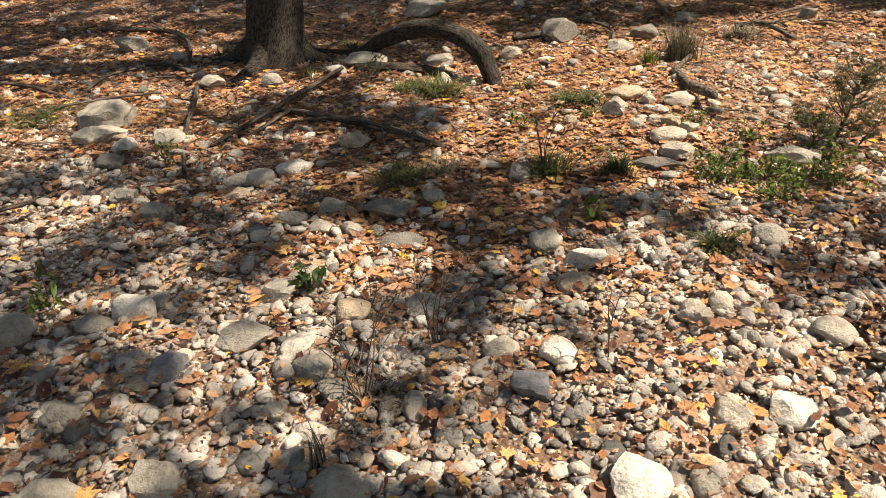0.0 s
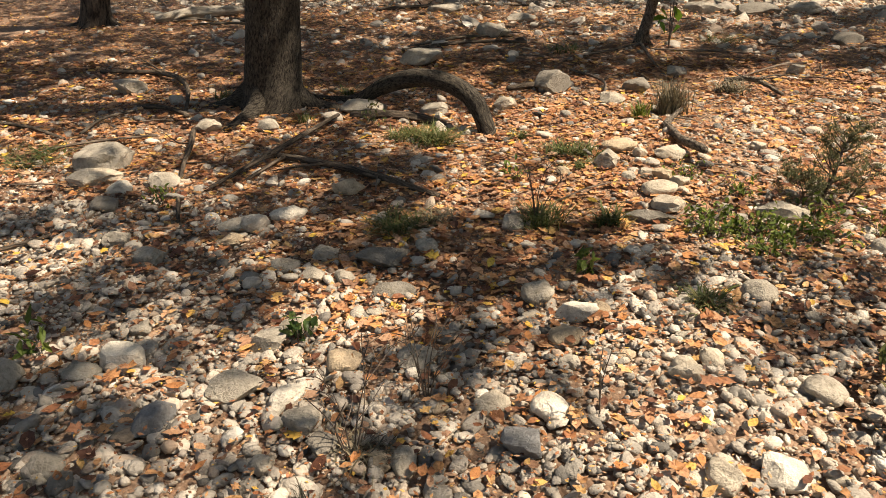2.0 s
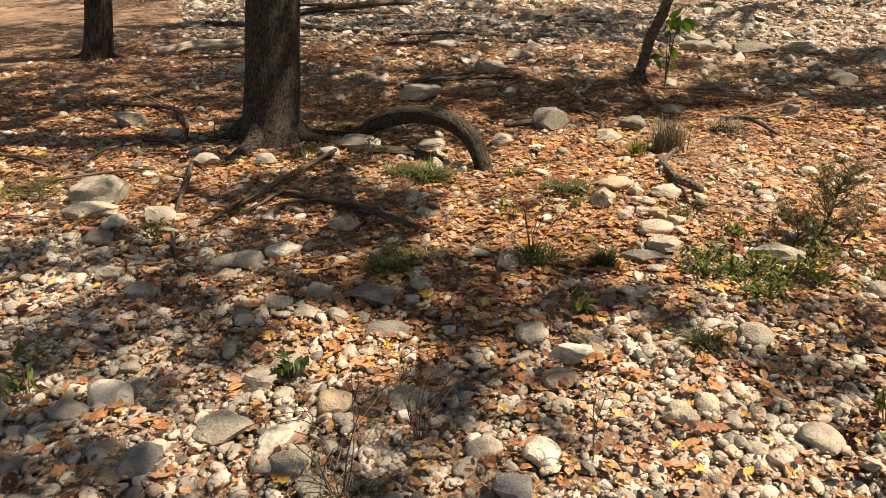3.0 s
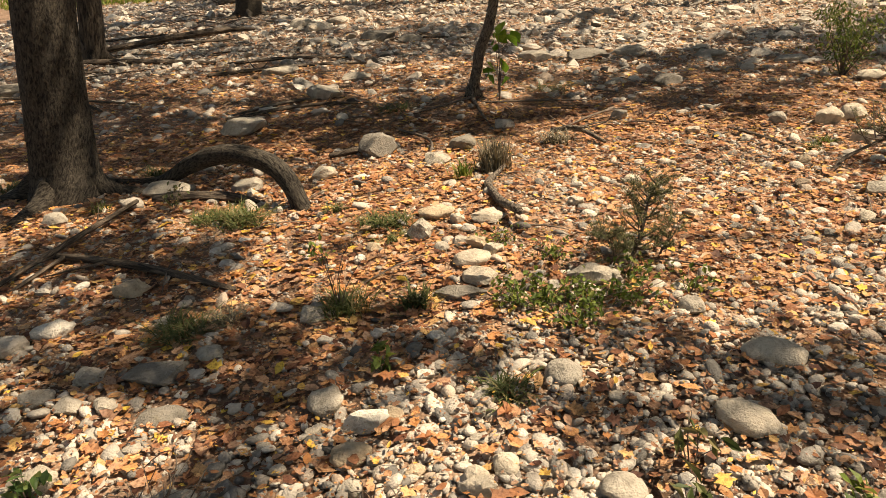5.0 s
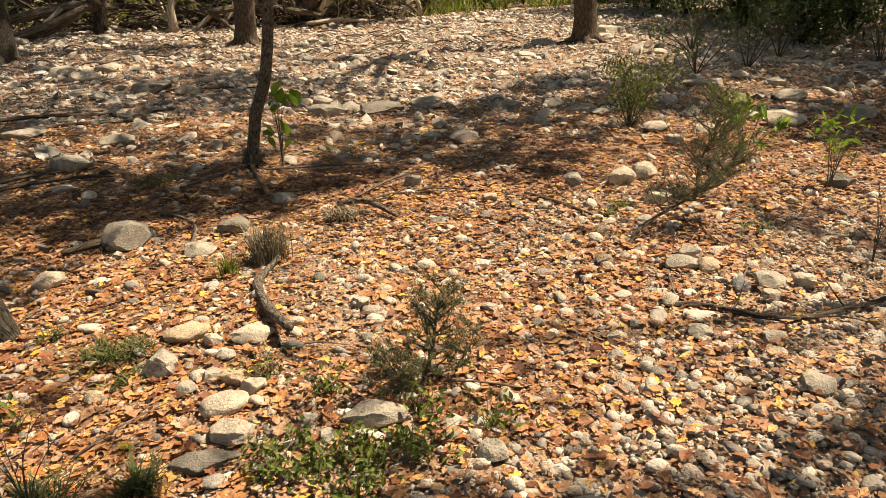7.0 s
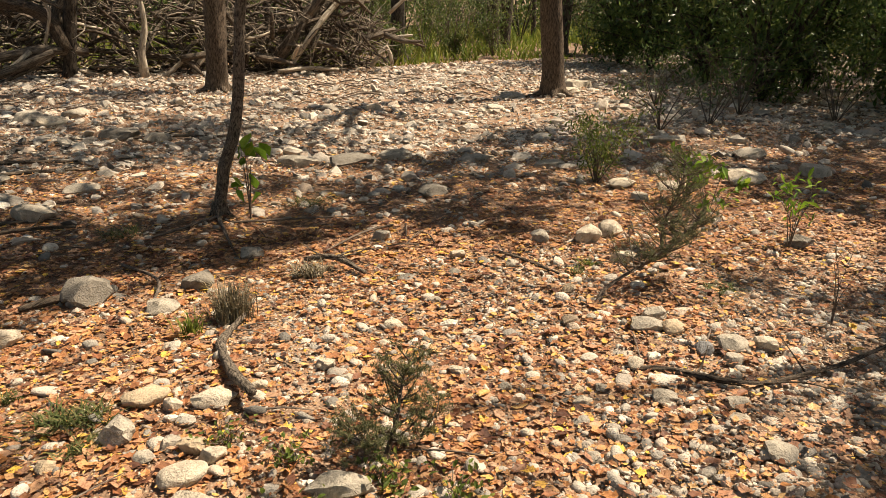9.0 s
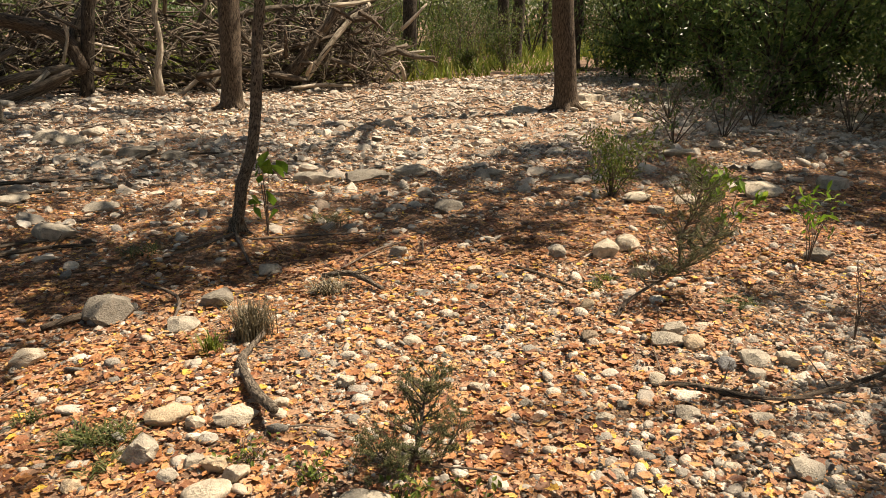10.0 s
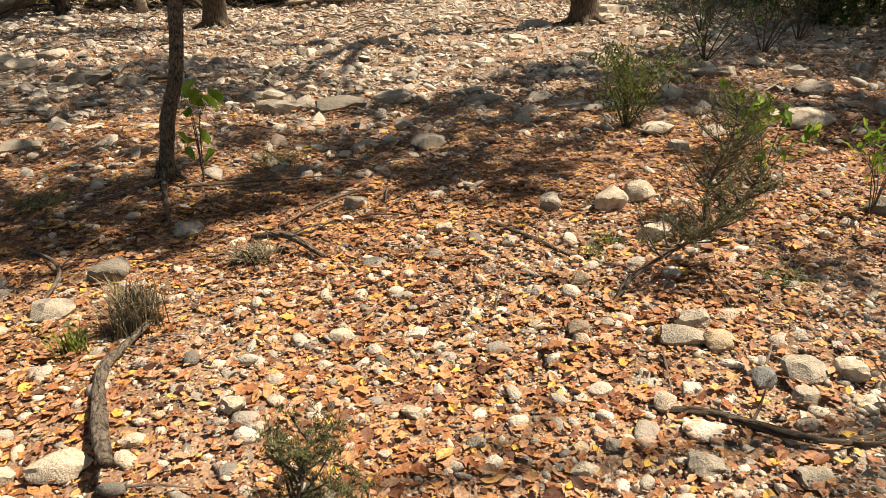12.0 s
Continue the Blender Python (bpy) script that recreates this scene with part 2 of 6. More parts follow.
def stone_shape(level, seed, angular=0.0, rough=0.16):
    """A lumpy worn stone about 2 across: noise over a ball, with some faces ground flat."""
    v, f = BALLS[level]
    v = v.copy()
    off = Vector((seed * 7.31, seed * 3.17, seed * 1.73))
    out = np.empty_like(v)
    r = random.Random(seed)
    planes = []
    for _ in range(int(3 + angular * 10)):
        d = Vector((r.gauss(0, 1), r.gauss(0, 1), r.gauss(0, 1))).normalized()
        planes.append((np.array(d), r.uniform(0.56, 0.88) if angular > 0.5 else r.uniform(0.66, 0.98)))
    for i, p in enumerate(v):
        q = Vector(p)
        k = 1 + rough * 2.2 * noise.noise(q * 0.9 + off) + rough * 0.8 * noise.noise(q * 2.3 + off)
        if level >= 3:
            k += rough * 0.35 * noise.noise(q * 5 + off) + rough * 0.2 * noise.noise(q * 11 + off)
        out[i] = p * k
    for d, c in planes:
        over = np.clip(out @ d - c, 0, None)
        out -= np.outer(over * (0.62 + 0.36 * angular), d)
    for i, p in enumerate(out):
        q = Vector(p)
        out[i] = p * (1 + 0.10 * noise.noise(q * 1.6 - off) + (0.05 * noise.noise(q * 3.7 + off) + 0.022 * noise.noise(q * 9 + off) if level >= 3 else 0))
    return out, f


def turns(yaw, tx, ty):
    """Rotation matrices from a turn about z after tilts about x and y."""
    cz, sz, cx, sx, cy, sy = np.cos(yaw), np.sin(yaw), np.cos(tx), np.sin(tx), np.cos(ty), np.sin(ty)
    one, nil = np.ones_like(cz), np.zeros_like(cz)
    Z = np.stack([np.stack([cz, -sz, nil], -1), np.stack([sz, cz, nil], -1), np.stack([nil, nil, one], -1)], -2)
    X = np.stack([np.stack([one, nil, nil], -1), np.stack([nil, cx, -sx], -1), np.stack([nil, sx, cx], -1)], -2)
    Y = np.stack([np.stack([cy, nil, sy], -1), np.stack([nil, one, nil], -1), np.stack([-sy, nil, cy], -1)], -2)
    return Z @ X @ Y


def scattered(name, shapes, which, pos, scl, rot, mat, smooth=True, crisp=0):
    """One mesh of many copies of the shapes, with edges sharper than crisp degrees kept."""
    vs, fs, base = [], [], 0
    for k, (v, f) in enumerate(shapes):
        idx = np.nonzero(which == k)[0]
        if not len(idx):
            continue
        w = np.einsum("nij,nvj->nvi", rot[idx], v[None] * scl[idx][:, None, :]) + pos[idx][:, None, :]
        vs.append(w.reshape(-1, 3))
        fs.append((f[None] + (base + np.arange(len(idx)) * len(v))[:, None, None]).reshape(-1, 3))
        base += len(idx) * len(v)
    me = tri_mesh(name, np.concatenate(vs), np.concatenate(fs), mat, smooth)
    if crisp:
        me.set_sharp_from_angle(angle=radians(crisp))
    return me


def smooth_line(pts, step):
    """Catmull-Rom through the points (x, y, z, radius)."""
    p = np.array(pts, float)
    p = np.vstack([2 * p[0] - p[1], p, 2 * p[-1] - p[-2]])
    out = []
    for i in range(1, len(p) - 2):
        n = max(2, int(np.linalg.norm(p[i + 1, :3] - p[i, :3]) / step))
        for t in np.linspace(0, 1, n, endpoint=False):
            a, b, c, d = p[i - 1], p[i], p[i + 1], p[i + 2]
            out.append(0.5 * (2 * b + (c - a) * t + (2 * a - 5 * b + 4 * c - d) * t * t + (3 * b - a - 3 * c + d) * t ** 3))
    out.append(p[-2])
    return np.array(out)


def limb_data(pts, sides=8, step=0.08, lump=0.06, seed=0, flute=0.0, ridge=0.0):
    """Rings of a tapered, lumpy limb: verts, quads, uv by vertex."""
    line = smooth_line(pts, step)
    n = len(line)
    tang = np.gradient(line[:, :3], axis=0)
    tang /= np.linalg.norm(tang, axis=1)[:, None] + 1e-9
    ref = np.array([0.3, 0.9, 0.2]) if abs(tang[0, 2]) > 0.7 else np.array([0.0, 0.0, 1.0])
    along = np.concatenate([[0], np.cumsum(np.linalg.norm(np.diff(line[:, :3], axis=0), axis=1))])
    verts, uvs = [], []
    for i in range(n):
        a = np.cross(tang[i], ref)
        a /= np.linalg.norm(a) + 1e-9
        b = np.cross(tang[i], a)
        for k in range(sides + 1):
            th = 2 * math.pi * (k % sides) / sides
            q = Vector((math.cos(th) * 1.3 + seed * 5.1, math.sin(th) * 1.3, along[i] * 1.6 / max(0.04, line[i, 3]) * 0.12))
            r = max(0.0015, line[i, 3]) * (1 + lump * 2 * noise.noise(q) + flute * math.cos(th * 5 + seed) * max(0.0, 1 - along[i] / 0.5) + (ridge * noise.noise(Vector((math.cos(th) * 7, math.sin(th) * 7 + seed, along[i] * 4))) if ridge else 0))
            verts.append(line[i, :3] + (a * math.cos(th) + b * math.sin(th)) * r)
            uvs.append((2 * math.pi * k / sides * line[i, 3], along[i]))
    quads = [(i * (sides + 1) + k, i * (sides + 1) + k + 1, (i + 1) * (sides + 1) + k + 1, (i + 1) * (sides + 1) + k) for i in range(n - 1) for k in range(sides)]
    c0, c1 = len(verts), len(verts) + 1
    verts += [line[0, :3], line[-1, :3]]
    uvs += [(0, 0), (0, along[-1])]
    quads += [(c0, k + 1, k) for k in range(sides)] + [(c1, (n - 1) * (sides + 1) + k, (n - 1) * (sides + 1) + k + 1) for k in range(sides)]
    return verts, quads, uvs


def limb_mesh(name, runs, mat, sides=8, step=0.08, lump=0.06, seed=0, flute=0.0, ridge=0.0):
    """One mesh of one or more limbs that grow together."""
    V, Q, U = [], [], []
    for j, pts in enumerate(runs):
        v, q, u = limb_data(pts, sides, step, lump, seed + j, flute, ridge)
        Q += [tuple(k + len(V) for k in f) for f in q]
        V += v
        U += u
    me = bpy.data.meshes.new(name)
    me.from_pydata([tuple(map(float, v)) for v in V], [], Q)
    layer = me.uv_layers.new(name="UVMap")
    idx = np.empty(len(me.loops), np.int32)
    me.loops.foreach_get("vertex_index", idx)
    layer.data.foreach_set("uv", np.array(U, np.float32)[idx].ravel())
    me.polygons.foreach_set("use_smooth", np.ones(len(me.polygons), bool))
    me.materials.append(mat)
    me.update()
    return me


def leaf_shape(kind, seed=0):
    """A leaf about 1 long along y: folded on its rib, curled and crumpled."""
    r = random.Random(seed)
    if kind == "lobed":
        out = [(0, -0.5), (0.16, -0.34), (0.40, -0.30), (0.30, -0.10), (0.50, 0.10), (0.27, 0.16), (0.22, 0.34), (0, 0.55),
               (-0.22, 0.34), (-0.27, 0.16), (-0.50, 0.10), (-0.30, -0.10), (-0.40, -0.30), (-0.16, -0.34)]
    elif kind == "oval":
        out = [(0, -0.5), (0.24, -0.24), (0.26, 0.14), (0, 0.55), (-0.26, 0.14), (-0.24, -0.24)]
    else:
        out = [(0, -0.5), (0.24, -0.02), (0, 0.5), (-0.24, -0.02)]
    if kind != "plain":
        out = [(x * r.uniform(0.75, 1.2), y * r.uniform(0.85, 1.1)) for x, y in out]
    fold, curl, twist = r.uniform(-0.1, 0.6), r.uniform(-0.3, 0.8), r.uniform(-0.6, 0.6)
    ring = [(x, y, fold * abs(x) + curl * y * y + twist * x * y + (0 if kind == "plain" else r.uniform(-0.07, 0.07))) for x, y in out]
    if kind == "plain":
        return np.array(ring), np.array([(0, 1, 2), (0, 2, 3)])
    v = np.array([(0, 0, 0.0)] + ring)
    n = len(ring)
    return v, np.array([(0, 1 + i, 1 + (i + 1) % n) for i in range(n)])


LEAVES = [leaf_shape("lobed", 3), leaf_shape("oval", 1), leaf_shape("plain", 2)]
DRY_LEAVES = [leaf_shape("oval", 10 + k) for k in range(7)] + [leaf_shape("lobed", 30 + k) for k in range(3)]


def foliage(name, pos, size, mat, aspect=1.0, kind=2, seed=1):
    """Many small leaves at the places given, turned every way."""
    r = np.random.default_rng(seed)
    n = len(pos)
    s = size * r.uniform(0.65, 1.35, n)
    scl = np.stack([s * aspect, s, s], -1)
    rot = turns(r.uniform(0, 6.28, n), r.uniform(-1.3, 1.3, n), r.uniform(-1.0, 1.0, n))
    return scattered(name, [LEAVES[kind]], np.zeros(n, int), np.asarray(pos), scl, rot, mat, False)


# ---- the ground ----
def spread(inner, outer_steps):
    lo, hi, step = inner
    mid = np.arange(lo, hi + 1e-6, step)
    out = np.cumsum(np.array(outer_steps))
    return np.concatenate([lo - out[::-1], mid, hi + out])


grow = [0.15 * 1.22 ** k for k in range(34)]
gx, gy = spread((-5.0, 9.0, 0.085), grow), spread((-0.5, 10.0, 0.085), grow)
GX, GY = np.meshgrid(gx, gy)
GV = np.stack([GX, GY, height(GX, GY)], -1).reshape(-1, 3)
nx, ny = len(gx), len(gy)
a = (np.arange(ny - 1)[:, None] * nx + np.arange(nx - 1)[None]).ravel()
ground = part("ground", tri_mesh("ground", GV, np.concatenate([np.stack([a, a + 1, a + nx + 1], -1), np.stack([a, a + nx + 1, a + nx], -1)]), SOIL))
tagged(ground, "brown creek-bank soil strewn with gravel and fallen leaves", "ground", kind="structure")


def stony(x, y):
    """How much of the ground is bare pebbles, 0 to 1."""
    n = (lattice_noise(x, y, 0.7, 11) - 0.5) * 1.3 + (lattice_noise(x, y, 0.25, 12) - 0.5) * 0.7
    near = 2.85 - y + np.clip(-0.7 - x, 0, 1.2) * 0.8 - 0.35 * np.clip(1 - abs(x - 0.4), 0, 1) + np.clip(x - 2.2, 0, 2.0) * 0.82
    far = np.clip((y - 8.4 - 0.25 * np.clip(2 - x, -3, 4)) * 0.35, -9, 0.42)
    patch = 0.42 * np.exp(-(((x - 2.8) / 0.8) ** 2 + ((y - 4.5) / 0.55) ** 2)) - 0.3
    return np.clip(0.5 + np.maximum(np.maximum(near * 0.9, far), np.where(patch > -0.28, patch, -9)) + n * 0.55, 0, 1)


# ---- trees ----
# gaps (+) and thick places (-) put in the unseen leaf roof to light or shade ground spots: x, y, half widths, strength
DAPPLE_BANK = ((-0.9, 1.35, 0.4, 0.3, 0.08), (-0.4, 1.35, 0.6, 0.35, -0.03), (1.1, 1.6, 0.6, 0.45, 0.4), (-0.8, 1.6, 0.5, 0.35, 0.08), (0.65, 1.75, 0.6, 0.8, 0.16), (0.8, 1.8, 1, 0.9, 0.12), (-0.7, 1.5, 0.4, 0.3, -0.05), (-0.2, 1.4, 0.4, 0.25, 0.12), (-0.9, 2, 0.9, 0.8, 0.03), (1.1, 2, 0.4, 0.6, -0.15), (-0.6, 2.05, 0.5, 0.3, 0.05), (2.6, 2.2, 0.7, 0.4, 0.08), (-0.28, 2.35, 0.28, 0.28, 0.35), (1, 2.35, 0.7, 0.4, 0.16), (-1.2, 2.7, 0.6, 0.6, 0.12), (-0.1, 2.8, 0.7, 0.45, -0.12), (2, 2.8, 0.5, 0.3, 0.08), (2.3, 2.85, 0.6, 0.35, 0.14))
DAPPLE_LITTER = ((-0.4, 2.9, 0.4, 0.3, 0.04), (0.4, 3, 0.35, 0.3, -0.08), (3.4, 3.1, 0.5, 0.4, 0.07), (3.1, 3.3, 0.7, 0.4, 0.22), (0.7, 3.4, 0.6, 0.4, 0.14), (0.5, 3.2, 0.6, 0.6, 0.1), (-0.3, 3.5, 0.8, 0.45, -0.08), (-0.3, 3.7, 0.6, 0.4, -0.06), (3.7, 3.9, 0.6, 0.5, 0.15), (2.4, 4.3, 1.7, 1.15, 0.55), (4.4, 4.45, 0.6, 0.35, -0.16), (-0.7, 4.5, 0.7, 0.4, 0.2), (-0.1, 4.6, 0.4, 0.3, 0.1), (1.1, 4.6, 1.1, 0.9, 0.36), (5.2, 4.7, 1, 0.6, 0.35), (2.8, 4.9, 0.9, 0.5, 0.15), (4, 5.1, 0.5, 0.3, 0.35), (-2.2, 5.2, 1.1, 0.8, 0.22), (-2.4, 5.2, 1, 0.8, -0.07))
DAPPLE_BAR = ((2.6, 5.4, 0.9, 0.5, 0.12), (0.5, 5.45, 0.6, 0.28, -0.12), (5.4, 6.4, 0.9, 0.45, 0.35), (1, 6.3, 0.9, 0.9, -0.18), (2.9, 6.7, 0.8, 0.35, 0.12), (0.3, 7, 1.3, 0.9, -0.02), (3.2, 7.3, 2.2, 0.5, -0.03), (7.2, 7.6, 0.9, 0.6, 0.26), (7.3, 8, 0.6, 0.3, 0.3), (9, 8.5, 2.6, 1.6, -0.3), (-2.1, 8.8, 1.5, 1.5, -0.18), (3.6, 9, 1.8, 0.8, 0.14), (5.6, 9, 1.5, 1.1, -0.18), (7.5, 10.5, 1.6, 1.2, 0.3), (1.1, 10.6, 1.6, 1.4, -0.16), (1.95, 2.15, 0.4, 0.3, -0.12), (0.8, 3.2, 0.35, 0.25, -0.1), (5, 11, 2, 2, 0.45), (1, 12.5, 2, 2, 0.25), (9, 19, 5, 3, 0.4))
DAPPLE_SMALL = ((-0.03, 2.81, 0.4, 0.25, -0.2), (0.67, 2.69, 0.3, 0.2, -0.14), (-0.6, 2.9, 0.3, 0.25, 0.08), (-0.13, 1.82, 0.35, 0.22, -0.1), (1.99, 6.88, 0.4, 0.3, 0.12), (1.41, 5.22, 0.4, 0.25, -0.12), (0.57, 2.55, 0.25, 0.2, 0.13), (1.39, 2.54, 0.3, 0.25, 0.12), (-1.32, 2.36, 0.25, 0.2, 0.08), (0.03, 1.55, 0.2, 0.15, 0.16), (-0.71, 1.88, 0.2, 0.2, -0.13), (2.03, 4.40, 0.4, 0.4, 0.07), (4.96, 6.23, 0.5, 0.3, 0.06), (5.86, 5.89, 0.6, 0.3, 0.12), (9.18, 11.90, 1, 0.8, -0.1), (10.97, 11.20, 1, 0.8, -0.1), (4.97, 4.49, 0.4, 0.3, 0.07), (3.38, 3.03, 0.4, 0.3, 0.12), (3.48, 3.79, 0.3, 0.25, -0.07), (0.93, 7.77, 0.6, 0.4, -0.08))


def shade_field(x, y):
    """How open the leaf roof is made above a sunlit spot of ground: high where gaps are put to let sun in."""
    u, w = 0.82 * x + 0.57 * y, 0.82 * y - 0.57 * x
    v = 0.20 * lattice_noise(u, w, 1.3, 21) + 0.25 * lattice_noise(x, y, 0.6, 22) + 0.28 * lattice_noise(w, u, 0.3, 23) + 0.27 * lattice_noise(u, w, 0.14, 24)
    for cx, cy, rx, ry, k in DAPPLE_BANK + DAPPLE_LITTER + DAPPLE_BAR + DAPPLE_SMALL:
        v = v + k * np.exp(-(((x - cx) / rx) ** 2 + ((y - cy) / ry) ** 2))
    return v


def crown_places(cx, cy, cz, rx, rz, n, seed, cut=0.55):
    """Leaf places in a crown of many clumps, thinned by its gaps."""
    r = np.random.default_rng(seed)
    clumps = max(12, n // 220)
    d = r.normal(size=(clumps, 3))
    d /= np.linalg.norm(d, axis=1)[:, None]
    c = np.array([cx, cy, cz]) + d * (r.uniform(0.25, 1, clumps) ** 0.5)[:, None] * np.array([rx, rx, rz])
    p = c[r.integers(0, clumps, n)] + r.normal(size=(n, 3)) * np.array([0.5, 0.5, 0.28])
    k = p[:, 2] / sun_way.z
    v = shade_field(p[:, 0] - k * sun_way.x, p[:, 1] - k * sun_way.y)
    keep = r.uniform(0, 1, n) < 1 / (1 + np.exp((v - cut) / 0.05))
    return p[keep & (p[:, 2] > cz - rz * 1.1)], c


def tree(x, y, trunk, bark, crown=None, label="", seed=0, sides=14, roots=0, leaf=0.125, leaves=9000, mat=None, flute=0.12, group="", branches=7, lean=(0.0, 0.0)):
    """A standing tree: trunk (relative points x, y, z, radius), limbs and a crown (dx, dy, z, radius, half height)."""
    t = anchor("tree", x, y, hz(x, y) - 0.03, label, "tree", group)
    trunk = [(px + lean[0] * pz, py + lean[1] * pz, pz, q) for px, py, pz, q in trunk]
    runs = [trunk]
    r = random.Random(seed)
    for k in range(roots):
        th = 6.283 * (k + r.uniform(-0.2, 0.2)) / roots
        r0 = trunk[0][3]
        L = r0 * r.uniform(1.0, 1.9)
        runs.append([(math.cos(th) * r0 * 0.4, math.sin(th) * r0 * 0.4, 0.16, r0 * 0.30), (math.cos(th) * r0 * 1.0, math.sin(th) * r0 * 1.0, 0.045, r0 * 0.20),
                     (math.cos(th) * (r0 + L * 0.6), math.sin(th) * (r0 + L * 0.6), 0.005, r0 * 0.12), (math.cos(th) * (r0 + L), math.sin(th) * (r0 + L), -0.06, r0 * 0.06)])
    part("trunk", limb_mesh("trunk", runs, bark, sides, 0.05 if sides > 30 else 0.09, 0.07, seed, flute if sides < 30 else 0.05, 0.07 if sides > 30 else 0.0), t)
    if crown:
        dx, dy, cz, rx, rz = crown
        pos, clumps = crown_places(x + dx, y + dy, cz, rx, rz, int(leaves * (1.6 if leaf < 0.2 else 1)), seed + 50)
        tip = trunk[-1]
        base = np.array([x, y, hz(x, y) - 0.03])
        for k in range(min(branches, len(clumps))):
            e = clumps[k] - base
            s = np.array(trunk[-2][:3])
            m = s * 0.5 + e * 0.5 + np.array([0, 0, 0.4])
            part("limb", limb_mesh("limb", [[(*s, trunk[-2][3] * 0.5), (*m, trunk[-2][3] * 0.24), (*e, 0.012)]], bark, 6, 0.4, 0.05, seed + k), t)
        if len(pos):
            ob = part("crown", foliage("crown", pos - base, leaf, mat or GREEN, 1.1, 2, seed), t)
    return t


# unseen crowns; some stand off their trunks, sunwards, to shade the ground
tree(-1.205, 5.0, [(0.01, 0, -0.1, 0.28), (0.005, 0, 0.05, 0.228), (0, 0, 0.18, 0.198), (-0.01, 0.0, 0.5, 0.178), (-0.02, 0, 1.1, 0.165), (0.03, 0.02, 2.4, 0.155), (0.1, 0.1, 4.2, 0.13), (0.3, 0.1, 6.2, 0.07)], BARK,
     (4.4, -0.6, 7.6, 3.8, 1.6), "thick grey-brown oak with furrowed bark and flared roots among leaves", 3, 48, 4, leaves=16000, branches=12, lean=(0.13, -0.02))
tree(1.60, 6.78, [(0, 0, -0.06, 0.071), (0.0, 0, 0.04, 0.055), (0.015, 0, 0.16, 0.046), (0.045, -0.02, 0.31, 0.045), (0.06, -0.03, 0.42, 0.047), (0.135, -0.06, 0.63, 0.044), (0.185, -0.08, 0.86, 0.042), (0.21, -0.09, 1.08, 0.042), (0.25, -0.11, 1.5, 0.039), (0.30, -0.13, 1.95, 0.038), (0.45, -0.1, 4.0, 0.025), (0.45, -0.1, 5.0, 0.017)], BARK_THIN,
     (1.2, 0.0, 5.4, 1.6, 0.8), "slender crooked young tree with scaly lichen-spotted brown bark", 5, 12, 4, leaves=2600, branches=4)
far_trees = "forest trees beyond the gravel"
tree(2.49, 15.05, [(0, 0, -0.1, 0.27), (0, 0, 0.12, 0.22), (0, 0, 0.6, 0.19), (-0.03, 0, 2.2, 0.185), (-0.1, 0, 5, 0.15), (-0.1, 0, 7, 0.08)], BARK_MID, (2, 0, 8, 3.2, 1.6), "straight furrowed grey trunk at the gravel edge", 11, 16, 5, lean=(0.055, -0.02), group=far_trees)
tree(7.85, 12.4, [(0, 0, -0.1, 0.30), (0, 0, 0.12, 0.23), (0.0, 0, 0.6, 0.19), (-0.04, 0, 2.2, 0.18), (0.1, 0, 5, 0.15), (0.3, 0, 7, 0.08)], BARK_MID, (1, -1.5, 8, 3.8, 1.7), "straight grey-brown trunk standing in stony gravel", 12, 16, 6, lean=(-0.045, 0.02), leaves=14000, group=far_trees)
tree(-0.03, 17.5, [(0, 0, -0.1, 0.16), (0, 0, 0.4, 0.125), (0.05, 0, 2.5, 0.12), (0.2, 0, 6, 0.06)], BARK_FAR, (1, 0, 7, 2.2, 1.2), "dark slim trunk before the driftwood", 13, 10, 3, lean=(0.13, -0.05), leaves=3000, group=far_trees)
tree(-1.3, 14.3, [(0, 0, -0.1, 0.3), (0, 0, 0.4, 0.22), (-0.12, 0, 2.5, 0.2), (-0.2, 0, 6, 0.1)], BARK, (1, 0, 7.5, 2.8, 1.4), "lichen-marked trunk beside the driftwood", 14, 14, 5, lean=(0.12, -0.05), leaves=6000, group=far_trees)
tree(-2.75, 10.4, [(0, 0, -0.1, 0.22), (0, 0, 0.4, 0.15), (0.0, 0, 2.5, 0.14), (0.2, 0, 6, 0.07)], BARK_FAR, (5.6, 0.3, 7.2, 3.0, 1.4), "dark trunk rising out of leaf litter", 15, 12, 4, lean=(0.16, -0.03), leaves=9000, group=far_trees)
tree(-3.95, 8.0, [(0, 0, -0.1, 0.2), (0, 0, 0.4, 0.14), (0.05, 0, 2.5, 0.13), (0.2, 0, 6, 0.07)], BARK_FAR, (2.4, 0, 7.0, 2.8, 1.4), "dark trunk rising out of leaf litter", 16, 12, 4, lean=(0.18, -0.02), leaves=7000, group=far_trees)
tree(7.85, 20.6, [(0, 0, -0.1, 0.36), (0, 0, 0.15, 0.25), (0.0, 0, 0.6, 0.19), (0.03, 0, 2.4, 0.18), (0.3, 0, 6, 0.09)], BARK_FAR, (0.5, 0, 7.5, 2.6, 1.4), "dark forked trunk at the meadow edge", 17, 12, 5, leaves=4000, group=far_trees)
tree(12.4, 24.0, [(0, 0, -0.1, 0.28), (0, 0, 0.5, 0.2), (-0.12, 0, 2.4, 0.19), (-0.3, 0, 6, 0.09)], BARK_FAR, (0, 0, 7.5, 2.6, 1.4), "dark double trunk at the meadow edge", 18, 12, 4, leaves=4000, group=far_trees)
tree(12.85, 24.1, [(0, 0, -0.1, 0.26), (0, 0, 0.5, 0.2), (0.12, 0, 2.4, 0.19), (0.3, 0, 6, 0.09)], BARK_FAR, None, "dark double trunk at the meadow edge", 19, 12, 4, group=far_trees)
